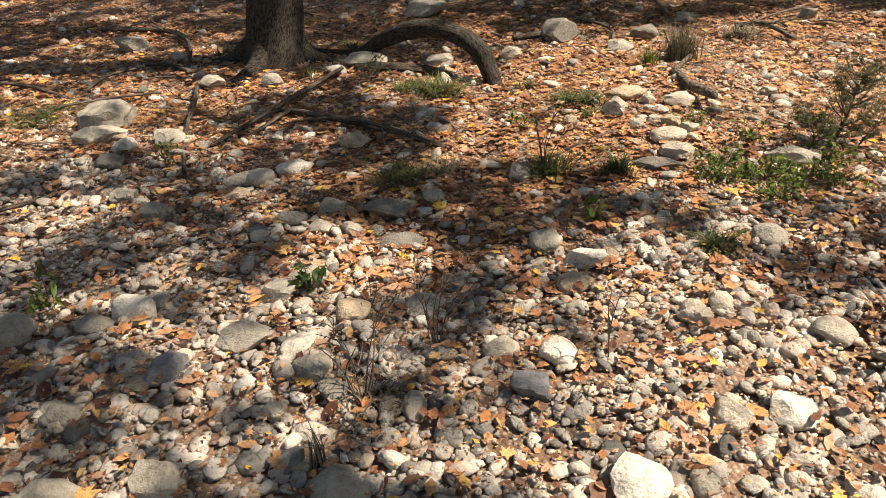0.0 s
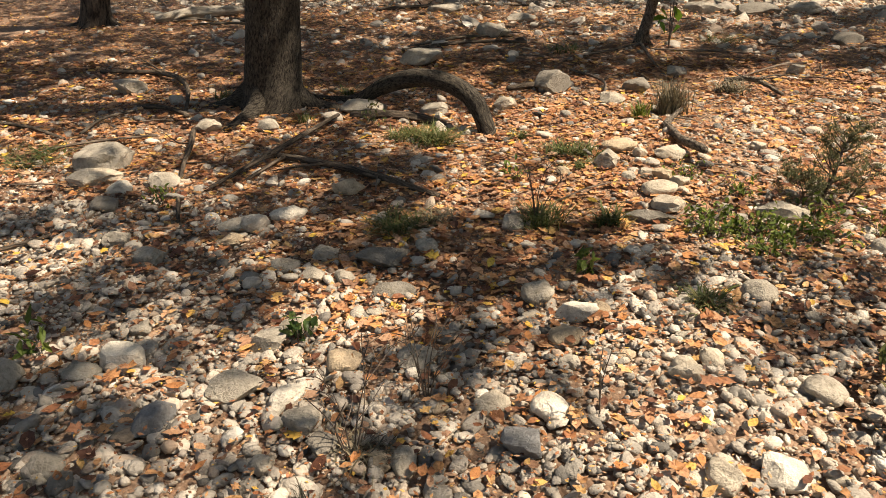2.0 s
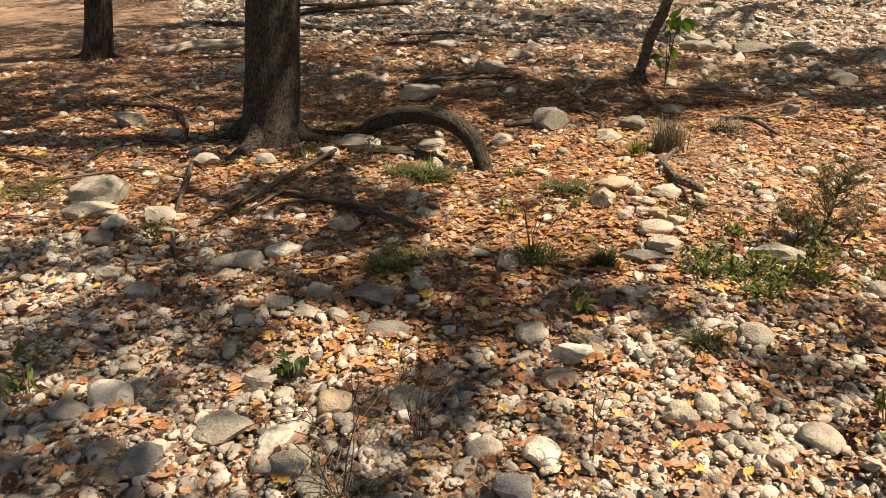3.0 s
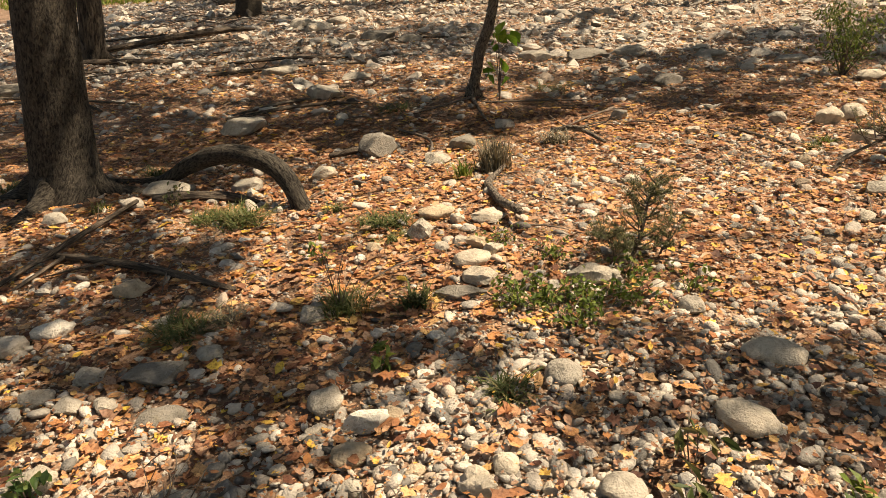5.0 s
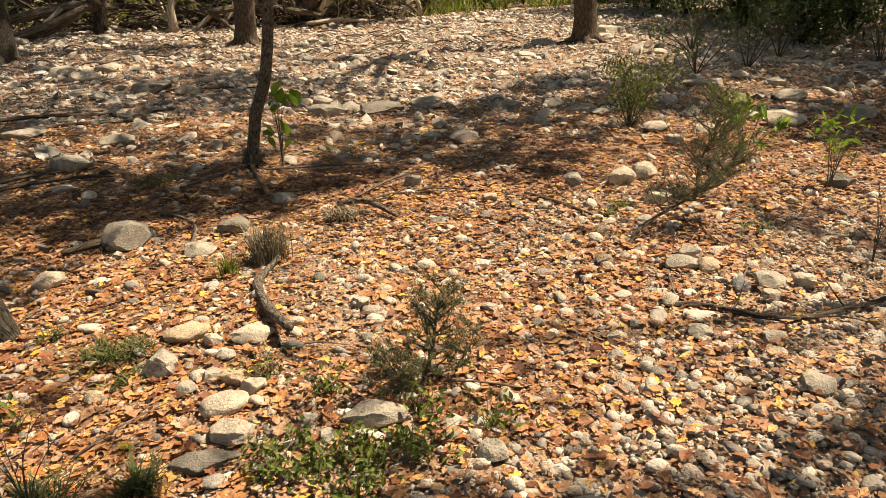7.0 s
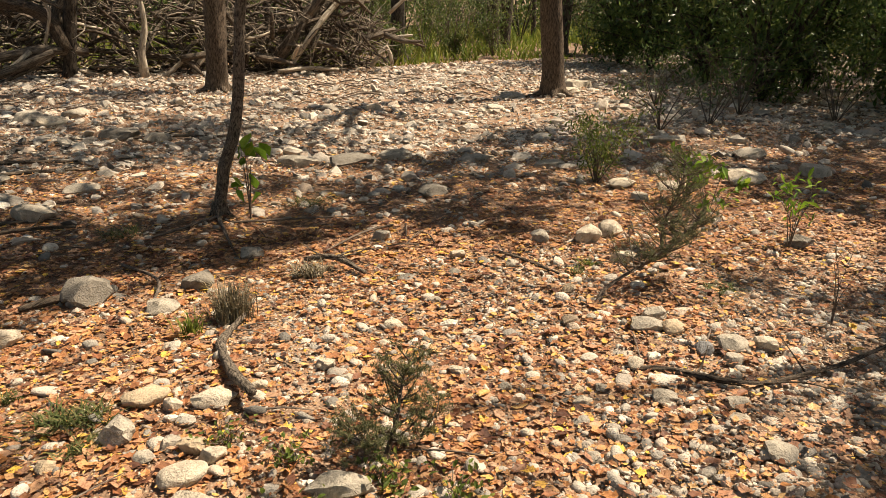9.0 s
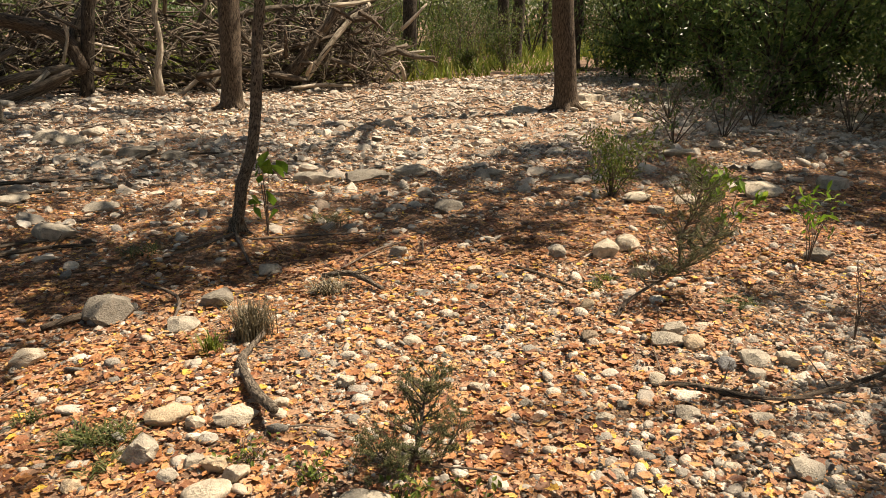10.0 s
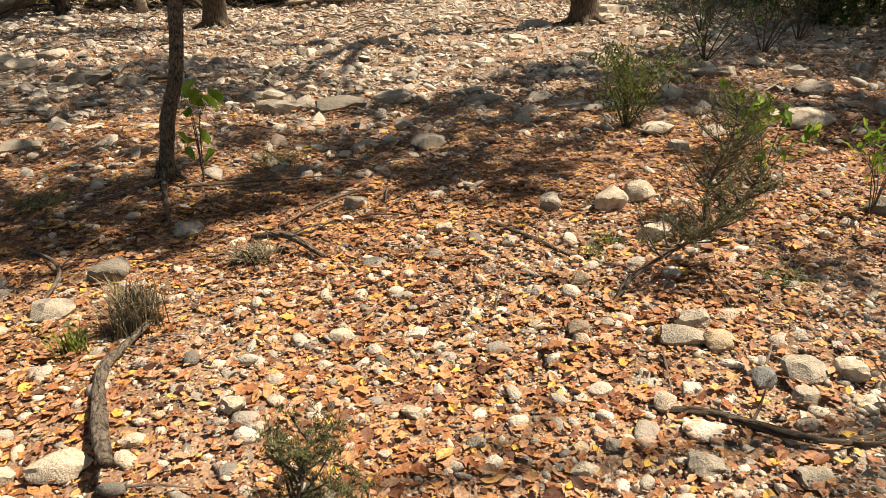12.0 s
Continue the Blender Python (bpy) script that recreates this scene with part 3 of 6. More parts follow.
tree(12.8, 20.3, [(0, 0, -0.1, 0.3), (0, 0, 0.5, 0.2), (0.1, 0, 2.4, 0.18), (0.2, 0, 6, 0.09)], BARK_FAR, (0.5, 0, 7.5, 2.6, 1.4), "dark trunk behind pale gravel", 20, 12, 4, leaves=4000, group=far_trees)
# trees added beside the path, out of view, so that their crowns shade it
for k, (x, y, dx, dy, h, rx) in enumerate(((9.0, 3.0, -1.0, 0.4, 8.2, 3.6), (8.2, -1.2, -2.4, 2.0, 7.6, 3.6), (12.5, 5.6, -2.8, 1.2, 8.4, 3.8), (14.5, 8.2, -1.6, 0.4, 8.4, 3.6), (6.5, -2.5, -3.5, 0.8, 7.4, 3.4))):
    tree(x, y, [(0, 0, -0.1, 0.28), (0, 0, 0.4, 0.2), (0, 0, 2.5, 0.17), (dx * 0.35, dy * 0.35, 5.2, 0.08), (dx * 0.55, dy * 0.55, 6.6, 0.035)], BARK, (dx, dy, h, rx, 1.6), "unseen oak added to shade the creek bank", 30 + k, 12, 4, leaves=15000, group="oaks beside the bank", branches=11)


# ---- the arched root of the oak ----
root = anchor("arched_root", -0.55, 5.02, label="thick bark-covered root arching out of the leaves beside the oak", category="root")
o = np.array(root.location)


def rel(pts, org):
    return [(p[0] - org[0], p[1] - org[1], p[2] - org[2], p[3]) for p in pts]


part("arch", limb_mesh("arch", [rel([(-1.02, 5.12, 0.03, 0.026), (-0.80, 5.10, 0.015, 0.026), (-0.62, 5.03, 0.045, 0.036), (-0.44, 4.95, 0.15, 0.050), (-0.22, 4.80, 0.245, 0.057), (-0.05, 4.68, 0.265, 0.057), (0.10, 4.58, 0.235, 0.055), (0.20, 4.48, 0.16, 0.053), (0.255, 4.40, 0.06, 0.053), (0.28, 4.37, -0.08, 0.060)], o)], BARK, 32, 0.025, 0.06, 4, 0.0, 0.08), root)
part("side_root", limb_mesh("side_root", [rel([(-0.62, 4.72, 0.02, 0.03), (-0.35, 4.66, 0.045, 0.032), (-0.1, 4.60, 0.03, 0.03), (0.05, 4.56, -0.02, 0.02)], o)], WOOD_DARK, 8, 0.06, 0.08, 5), root)

# ---- large stones ----
SHAPES = {}
ROCK_WORDS = {"cream": "cream limestone", "white": "bleached white limestone", "grey": "mottled grey limestone", "tan": "tan limestone", "dark": "dark grey limestone", "brown": "brown-grey mottled limestone", "blue": "blue-grey limestone"}


def rock(x, y, w, d, h, col="cream", turn=0.0, angular=0.4, seed=0, among="pebbles", word="rounded", sunk=0.4, tilt=0.0):
    """A stone whose near foot stands at x, y; w across, d deep, h high."""
    key = (seed % 14, angular > 0.35)
    if key not in SHAPES:
        v, f = stone_shape(4 if w > 0.2 else 3, 100 + key[0] * 3 + key[1], 0.9 if key[1] else 0.3, 0.17)
        lo, hi = v.min(0), v.max(0)
        SHAPES[key] = tri_mesh("stone", (v - (lo + hi) / 2) / (hi - lo), f, ROCK["cream"])
        SHAPES[key].set_sharp_from_angle(angle=radians(22 if key[1] else 40))
    me = SHAPES[key]
    if me.materials[0] != ROCK[col]:
        alt = (key, col)
        if alt not in SHAPES:
            SHAPES[alt] = me.copy()
            SHAPES[alt].materials[0] = ROCK[col]
        me = SHAPES[alt]
    ob = new("rock", me)
    h = h if h < 0.07 else 0.07 + (h - 0.07) * 0.6
    cy = y + d * 0.5
    ob.matrix_world = pose(x, cy, hz(x, cy) + h * (0.5 - sunk * 0.5), tilt, 0, turn) @ Matrix.Diagonal((w, d, h * 1.15, 1))
    return tagged(ob, f"{word} {ROCK_WORDS[col]} stone lying among {among}", "rock")


LV = "fallen leaves"
rock(-1.83, 3.66, 0.33, 0.26, 0.21, "grey", 15, 0.6, 1, word="large bulky", sunk=0.15)
rock(-1.78, 3.48, 0.30, 0.24, 0.10, "cream", 20, 0.6, 2, word="crumbling")
rock(-1.60, 3.42, 0.13, 0.13, 0.08, "white", 0, 0.3, 3)
rock(-1.40, 3.50, 0.16, 0.15, 0.10, "grey", 40, 0.6, 4, word="blocky")
rock(-1.59, 3.22, 0.14, 0.15, 0.08, "dark", 30, 0.3, 5)
rock(-0.15, 2.72, 0.25, 0.17, 0.055, "dark", 14, 0.7, 6, LV, "flat angular")
rock(0.02, 2.86, 0.10, 0.10, 0.06, "grey", 0, 0.3, 7)
rock(-0.08, 2.50, 0.19, 0.13, 0.05, "dark", 8, 0.7, 8, word="flat")
rock(-0.65, 3.14, 0.18, 0.11, 0.07, "white", 12, 0.3, 9, LV, "smooth oval")
rock(-0.42, 3.44, 0.17, 0.12, 0.07, "tan", 6, 0.3, 10, LV, "smooth oval")
rock(-0.41, 2.80, 0.12, 0.11, 0.06, "grey", 10, 0.6, 11)
rock(-0.56, 2.70, 0.13, 0.11, 0.06, "grey", 20, 0.3, 12)
rock(-0.42, 2.64, 0.10, 0.10, 0.05, "grey", -15, 0.6, 13, word="angular")
rock(-1.15, 2.70, 0.15, 0.14, 0.07, "grey", 5, 0.6, 1, word="flat-topped")
rock(-1.35, 2.86, 0.14, 0.15, 0.08, "grey", 60, 0.6, 2, word="pitted")
rock(-0.84, 2.90, 0.10, 0.10, 0.06, "tan", 0, 0.6, 3)
rock(-0.86, 3.04, 0.19, 0.12, 0.05, "cream", 10, 0.3, 4, word="long flat")
rock(-0.93, 2.00, 0.145, 0.12, 0.10, "white", 20, 0.6, 5, word="knobbly")
rock(-1.03, 1.93, 0.12, 0.10, 0.06, "grey", 10, 0.3, 6)
rock(-0.51, 1.87, 0.18, 0.14, 0.09, "grey", 15, 0.7, 7, word="flat-faced angular")
rock(-0.70, 1.68, 0.10, 0.17, 0.08, "blue", -28, 0.6, 8, word="smooth tapered")
rock(-0.34, 1.82, 0.09, 0.17, 0.07, "white", -20, 0.6, 9, word="long pitted")
rock(-0.27, 1.72, 0.13, 0.12, 0.07, "grey", 10, 0.6, 10)
rock(-1.27, 1.82, 0.15, 0.17, 0.10, "grey", 0, 0.3, 11)
rock(-0.91, 1.51, 0.11, 0.10, 0.07, "grey", 0, 0.3, 12)
rock(-0.84, 1.46, 0.075, 0.08, 0.05, "dark", 0, 0.3, 13)
rock(-0.55, 1.25, 0.14, 0.16, 0.10, "cream", 25, 0.6, 1)
rock(-0.10, 1.22, 0.16, 0.20, 0.07, "grey", -10, 0.7, 2, word="half-buried slab of")
rock(-0.80, 1.22, 0.17, 0.11, 0.08, "cream", 0, 0.6, 3)
rock(0.30, 1.84, 0.115, 0.085, 0.07, "cream", 5, 0.2, 4, word="smooth round")
rock(0.47, 1.81, 0.12, 0.11, 0.09, "white", -10, 0.3, 5, word="smooth round")
rock(0.39, 1.64, 0.13, 0.13, 0.08, "blue", 25, 0.6, 6, word="pale faceted")
rock(0.63, 1.28, 0.16, 0.17, 0.10, "white", 20, 0.6, 7, word="large triangular")
rock(0.78, 1.33, 0.07, 0.09, 0.05, "cream", 0, 0.3, 8)
rock(0.47, 2.45, 0.13, 0.15, 0.08, "grey", -12, 0.3, 9, word="egg-shaped")
rock(0.60, 2.34, 0.16, 0.08, 0.07, "white", -3, 0.7, 10, word="blocky")
rock(0.55, 2.19, 0.135, 0.095, 0.06, "tan", 0, 0.2, 11, word="smooth oval")
rock(0.69, 2.36, 0.07, 0.09, 0.06, "tan", 0, 0.3, 12)
rock(1.28, 2.44, 0.14, 0.14, 0.09, "grey", -20, 0.3, 13, word="smooth round")
rock(0.91, 2.00, 0.11, 0.08, 0.06, "cream", -5, 0.3, 1)
rock(1.00, 2.05, 0.08, 0.09, 0.06, "cream", 0, 0.3, 2)
rock(0.90, 1.53, 0.09, 0.12, 0.07, "cream", 30, 0.3, 3, word="smooth oval")
rock(1.06, 1.55, 0.13, 0.11, 0.07, "white", 0, 0.6, 4)
rock(1.30, 1.90, 0.13, 0.12, 0.07, "grey", -25, 0.3, 5)
rock(-0.17, 1.62, 0.11, 0.11, 0.06, "dark", 0, 0.7, 6, word="split angular")
rock(0.05, 2.06, 0.15, 0.13, 0.06, "grey", 30, 0.7, 7, word="rough")
rock(-0.19, 2.03, 0.12, 0.12, 0.07, "tan", 0, 0.3, 8, word="smooth round")
rock(-0.38, 2.22, 0.15, 0.11, 0.08, "cream", 10, 0.3, 9)
rock(-0.47, 2.12, 0.13, 0.12, 0.07, "grey", 20, 0.6, 10)
rock(0.06, 1.58, 0.07, 0.11, 0.05, "cream", 10, 0.3, 11, word="upright oval")
rock(-0.01, 1.60, 0.06, 0.10, 0.05, "tan", 20, 0.3, 12)
rock(-0.55, 4.74, 0.30, 0.20, 0.11, "grey", -8, 0.7, 13, LV, "rough lichen-spotted", 0.25)
rock(-0.08, 4.74, 0.20, 0.14, 0.09, "grey", 20, 0.6, 1, LV)
rock(-0.04, 4.66, 0.07, 0.06, 0.06, "white", 20, 0.7, 2, LV, "small square")
# dark colour takes in the shade that lies over this stone
rock(0.73, 5.27, 0.28, 0.22, 0.20, "dark", 25, 0.7, 11, LV, "large hunched shaded", 0.2)
rock(1.11, 5.03, 0.18, 0.14, 0.09, "grey", 12, 0.7, 4, LV, "flat-topped")
rock(1.32, 5.32, 0.20, 0.18, 0.14, "dark", 20, 0.7, 9, LV, "pitted")
rock(-2.39, 5.25, 0.26, 0.20, 0.16, "grey", 0, 0.7, 6, LV, "pointed")
rock(-1.47, 4.40, 0.16, 0.12, 0.10, "cream", 0, 0.7, 7, LV, "pointed")
rock(-1.10, 4.42, 0.14, 0.12, 0.08, "grey", 0, 0.6, 8, LV)
rock(1.00, 4.00, 0.20, 0.14, 0.065, "tan", 0, 0.3, 9, LV, "flat oval", 0.2)
rock(1.26, 3.89, 0.19, 0.14, 0.065, "cream", 0, 0.3, 10, LV, "flat oval", 0.2)
rock(0.90, 3.74, 0.13, 0.13, 0.11, "grey", -30, 0.7, 11, LV, "wedge-shaped", 0.2)
rock(1.10, 3.94, 0.08, 0.08, 0.06, "cream", 0, 0.5, 12, LV)
rock(1.09, 3.86, 0.07, 0.05, 0.03, "white", 0, 0.5, 12, LV, "small chalky")
rock(1.11, 3.40, 0.19, 0.12, 0.07, "cream", 8, 0.3, 13, LV, "long")
rock(1.11, 3.24, 0.16, 0.12, 0.07, "cream", -15, 0.5, 1, LV)
rock(1.02, 3.13, 0.24, 0.12, 0.06, "dark", -6, 0.4, 2, LV, "flat smooth")
rock(1.60, 3.14, 0.24, 0.13, 0.10, "grey", -28, 0.6, 3, "green herbs", "cracked")
rock(0.39, 3.09, 0.10, 0.09, 0.07, "grey", 0, 0.4, 4, LV)
rock(2.02, 2.42, 0.23, 0.16, 0.10, "cream", -12, 0.2, 5, word="smooth domed")
rock(1.755, 2.06, 0.15, 0.20, 0.10, "cream", 22, 0.3, 6, word="smooth egg-shaped")
rock(3.89, 5.14, 0.22, 0.17, 0.16, "cream", 25, 0.7, 9, LV, "bright faceted", 0.2)
rock(4.12, 5.2, 0.19, 0.17, 0.15, "cream", -10, 0.7, 8, LV, "faceted", 0.2)
rock(3.60, 5.30, 0.12, 0.12, 0.12, "grey", 0, 0.6, 9, LV)
rock(3.88, 4.74, 0.17, 0.12, 0.08, "cream", -15, 0.4, 10, LV)
# dark colour puts the shade on this stone into its tone
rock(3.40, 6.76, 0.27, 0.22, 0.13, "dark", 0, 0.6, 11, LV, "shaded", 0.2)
rock(3.17, 3.40, 0.16, 0.12, 0.035, "white", -8, 0.2, 12, LV, "flat disc-like", 0.1)
rock(3.42, 3.88, 0.17, 0.13, 0.08, "grey", -20, 0.6, 13, LV, "worn")
rock(3.53, 3.96, 0.14, 0.10, 0.08, "grey", 0, 0.6, 1, LV)
rock(3.53, 3.80, 0.13, 0.11, 0.08, "tan", -10, 0.3, 2, LV)
rock(3.50, 3.55, 0.12, 0.10, 0.08, "blue", 10, 0.6, 3)
rock(3.66, 3.50, 0.17, 0.14, 0.09, "grey", 10, 0.7, 4)
rock(3.56, 3.42, 0.10, 0.08, 0.06, "grey", 0, 0.7, 5, word="blocky")
rock(3.80, 3.44, 0.12, 0.12, 0.08, "cream", 0, 0.6, 6)
rock(3.12, 3.58, 0.10, 0.08, 0.08, "cream", 20, 0.7, 7, LV, "upright")
rock(-0.22, 12.1, 0.40, 0.32, 0.24, "grey", 0, 0.6, 8, word="large")
rock(0.3, 12.3, 0.35, 0.3, 0.2, "grey", 10, 0.6, 9, word="large")
# dark colour on these two stands for the shade they lie in
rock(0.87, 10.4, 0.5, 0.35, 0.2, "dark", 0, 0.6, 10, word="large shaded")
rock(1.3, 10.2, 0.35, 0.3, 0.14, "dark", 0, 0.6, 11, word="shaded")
rock(0.29, 7.05, 0.34, 0.26, 0.17, "grey", -20, 0.7, 12, LV, "broad pointed", 0.2)
rock(0.59, 7.9, 0.30, 0.2, 0.13, "grey", 0, 0.6, 13, LV)
rock(5.00, 7.5, 0.36, 0.22, 0.10, "grey", 0, 0.6, 1, LV, "flat")
rock(4.45, 8.0, 0.4, 0.25, 0.12, "grey", 5, 0.7, 2, LV, "flat")
rock(7.24, 7.0, 0.5, 0.3, 0.16, "grey", 0, 0.6, 3)
rock(6.35, 6.15, 0.46, 0.3, 0.2, "cream", 10, 0.6, 4, LV, "broad", 0.2)
rock(7.24, 6.15, 0.35, 0.28, 0.18, "grey", 0, 0.6, 5, LV)
rock(7.0, 8.1, 0.6, 0.3, 0.10, "cream", 3, 0.7, 6, word="long flat ledge of")
rock(5.1, 6.4, 0.3, 0.2, 0.12, "cream", 0, 0.5, 7, LV)
rock(5.45, 6.2, 0.28, 0.18, 0.09, "cream", 0, 0.5, 8, LV)
rock(-0.23, 8.45, 0.42, 0.25, 0.12, "grey", 0, 0.7, 9, LV, "flat")
rock(-0.29, 6.05, 0.36, 0.26, 0.16, "grey", 5, 0.7, 10, LV, "mossy", 0.2)
rock(0.05, 11.7, 0.42, 0.3, 0.2, "cream", 5, 0.3, 11, word="broad")
rock(2.55, 8.3, 0.42, 0.3, 0.17, "grey", -10, 0.7, 12, word="angular")
rock(3.05, 8.15, 0.45, 0.3, 0.2, "dark", 10, 0.7, 13, word="angular")
rock(3.6, 8.3, 0.4, 0.3, 0.15, "grey", 10, 0.7, 1, word="angular")
rock(5.25, 4.55, 0.26, 0.16, 0.13, "dark", -8, 0.6, 2, LV, "dark lichen-covered")
rock(8.3, 12.4, 0.5, 0.35, 0.2, "cream", 0, 0.6, 3)
rock(7.1, 12.3, 0.45, 0.35, 0.18, "grey", 0, 0.6, 4)
rock(9.0, 13.2, 0.6, 0.4, 0.25, "cream", 0, 0.6, 5)

rock(2.51, 4.34, 0.112, 0.085, 0.052, "white", 21, 0.7, 2, LV, "blocky", 0.3)
rock(2.55, 4.25, 0.066, 0.048, 0.030, "cream", -3, 0.3, 3, LV, "flat", 0.3)
rock(2.89, 4.41, 0.061, 0.051, 0.031, "white", -27, 0.6, 3, LV, "worn", 0.3)
rock(3.11, 4.12, 0.111, 0.104, 0.050, "brown", -7, 0.6, 3, LV, "smooth", 0.3)
rock(3.23, 4.13, 0.072, 0.054, 0.036, "grey", 7, 0.3, 13, LV, "smooth", 0.3)
rock(2.46, 3.64, 0.067, 0.057, 0.037, "dark", -9, 0.3, 3, LV, "flat", 0.3)
rock(2.53, 3.79, 0.056, 0.046, 0.026, "white", -2, 0.3, 4, LV, "flat", 0.3)
rock(2.32, 3.84, 0.078, 0.066, 0.046, "cream", -16, 0.6, 6, LV, "flat", 0.3)
rock(2.85, 3.47, 0.060, 0.051, 0.031, "dark", -11, 0.6, 4, LV, "worn", 0.3)
rock(2.75, 3.50, 0.062, 0.056, 0.028, "tan", 19, 0.6, 8, LV, "rounded", 0.3)
rock(2.17, 3.69, 0.048, 0.040, 0.025, "grey", -22, 0.7, 10, LV, "angular", 0.3)
rock(1.83, 3.93, 0.066, 0.049, 0.034, "grey", 40, 0.6, 4, LV, "worn", 0.3)
rock(1.76, 4.07, 0.080, 0.060, 0.041, "cream", 1, 0.3, 5, LV, "flat", 0.3)
rock(1.45, 3.99, 0.089, 0.065, 0.041, "cream", -5, 0.3, 1, LV, "worn", 0.3)
rock(1.96, 4.58, 0.068, 0.053, 0.032, "cream", -37, 0.7, 0, LV, "blocky", 0.3)
rock(1.53, 4.12, 0.049, 0.039, 0.023, "tan", 1, 0.7, 0, LV, "angular", 0.3)
rock(2.80, 4.99, 0.100, 0.078, 0.050, "grey", 12, 0.3, 4, LV, "worn", 0.3)
rock(3.21, 4.99, 0.091, 0.077, 0.053, "grey", -23, 0.7, 4, LV, "angular", 0.3)
rock(3.32, 4.49, 0.106, 0.084, 0.063, "tan", 33, 0.7, 0, LV, "angular", 0.3)
rock(1.69, 5.74, 0.152, 0.121, 0.079, "grey", 6, 0.7, 4, LV, "angular", 0.3)
rock(3.25, 3.63, 0.086, 0.072, 0.044, "white", 14, 0.3, 1, LV, "worn", 0.3)
rock(2.36, 4.86, 0.067, 0.048, 0.031, "dark", 36, 0.3, 9, LV, "worn", 0.3)
rock(2.53, 4.66, 0.093, 0.066, 0.049, "grey", 1, 0.3, 1, LV, "worn", 0.3)
rock(2.11, 4.25, 0.059, 0.053, 0.029, "cream", -15, 0.7, 7, LV, "blocky", 0.3)
rock(2.71, 3.39, 0.091, 0.068, 0.047, "cream", -36, 0.7, 3, LV, "blocky", 0.3)
rock(3.03, 3.26, 0.082, 0.066, 0.040, "grey", -13, 0.7, 7, LV, "blocky", 0.3)
rock(2.21, 4.42, 0.112, 0.084, 0.051, "cream", -9, 0.7, 8, LV, "angular", 0.3)
rock(4.95, 5.99, 0.154, 0.116, 0.075, "grey", -22, 0.7, 5, LV, "angular", 0.3)
rock(2.60, 5.82, 0.131, 0.094, 0.077, "grey", -26, 0.6, 10, LV, "flat", 0.3)
rock(3.31, 5.81, 0.088, 0.076, 0.050, "grey", -35, 0.6, 6, LV, "smooth", 0.3)
rock(1.14, 3.81, 0.081, 0.058, 0.039, "white", -19, 0.6, 4, LV, "flat", 0.3)
rock(0.98, 3.59, 0.082, 0.071, 0.047, "grey", 0, 0.6, 8, LV, "smooth", 0.3)
rock(1.15, 3.57, 0.116, 0.087, 0.066, "tan", 3, 0.7, 6, LV, "angular", 0.3)
rock(1.07, 3.65, 0.082, 0.077, 0.038, "grey", 40, 0.7, 10, LV, "angular", 0.3)
rock(1.21, 3.50, 0.103, 0.077, 0.052, "cream", -24, 0.6, 10, LV, "flat", 0.3)
rock(0.66, 3.66, 0.073, 0.066, 0.042, "tan", 19, 0.6, 11, LV, "smooth", 0.3)
rock(2.38, 3.28, 0.066, 0.053, 0.034, "cream", -13, 0.3, 0, LV, "rounded", 0.3)
rock(2.52, 3.03, 0.082, 0.070, 0.040, "grey", 8, 0.7, 3, LV, "blocky", 0.3)
rock(3.04, 3.27, 0.108, 0.090, 0.063, "grey", -20, 0.6, 13, LV, "worn", 0.3)
rock(3.17, 2.74, 0.146, 0.134, 0.082, "grey", 27, 0.7, 7, LV, "blocky", 0.3)
rock(2.94, 2.90, 0.088, 0.062, 0.040, "cream", -26, 0.6, 8, LV, "flat", 0.3)
rock(3.21, 3.01, 0.089, 0.082, 0.048, "cream", -35, 0.6, 1, LV, "worn", 0.3)
rock(3.29, 3.11, 0.106, 0.094, 0.056, "grey", -2, 0.6, 13, LV, "rounded", 0.3)
rock(0.38, 4.87, 0.169, 0.121, 0.100, "cream", 8, 0.7, 3, LV, "blocky", 0.3)
rock(1.71, 5.75, 0.135, 0.121, 0.067, "grey", 22, 0.6, 1, LV, "worn", 0.3)
rock(2.96, 5.27, 0.127, 0.091, 0.075, "cream", 25, 0.7, 6, LV, "angular", 0.3)
rock(1.76, 4.06, 0.094, 0.075, 0.052, "cream", -32, 0.7, 10, LV, "blocky", 0.3)
rock(3.55, 2.83, 0.100, 0.092, 0.048, "grey", 21, 0.7, 6, LV, "angular", 0.3)
rock(-1.01, 1.42, 0.077, 0.056, 0.041, "cream", -20, 0.7, 2, "pebbles", "angular", 0.3)
rock(-0.86, 1.40, 0.067, 0.059, 0.033, "cream", -7, 0.7, 8, "pebbles", "angular", 0.3)
rock(-0.69, 1.42, 0.070, 0.066, 0.032, "grey", -40, 0.6, 1, "pebbles", "worn", 0.3)
rock(-0.75, 1.51, 0.048, 0.040, 0.025, "blue", 36, 0.6, 8, "pebbles", "smooth", 0.3)
rock(-0.76, 1.43, 0.055, 0.040, 0.027, "cream", 5, 0.7, 3, "pebbles", "angular", 0.3)
rock(-0.33, 1.58, 0.080, 0.071, 0.048, "cream", -40, 0.3, 9, "pebbles", "smooth", 0.3)
rock(-0.34, 1.50, 0.061, 0.057, 0.032, "dark", 32, 0.7, 4, "pebbles", "blocky", 0.3)
rock(-0.96, 2.22, 0.088, 0.082, 0.046, "grey", 38, 0.7, 9, "pebbles", "blocky", 0.3)
rock(-0.91, 2.30, 0.077, 0.062, 0.036, "cream", 6, 0.6, 2, "pebbles", "flat", 0.3)
rock(-0.81, 2.14, 0.069, 0.056, 0.037, "grey", 39, 0.3, 4, "pebbles", "smooth", 0.3)
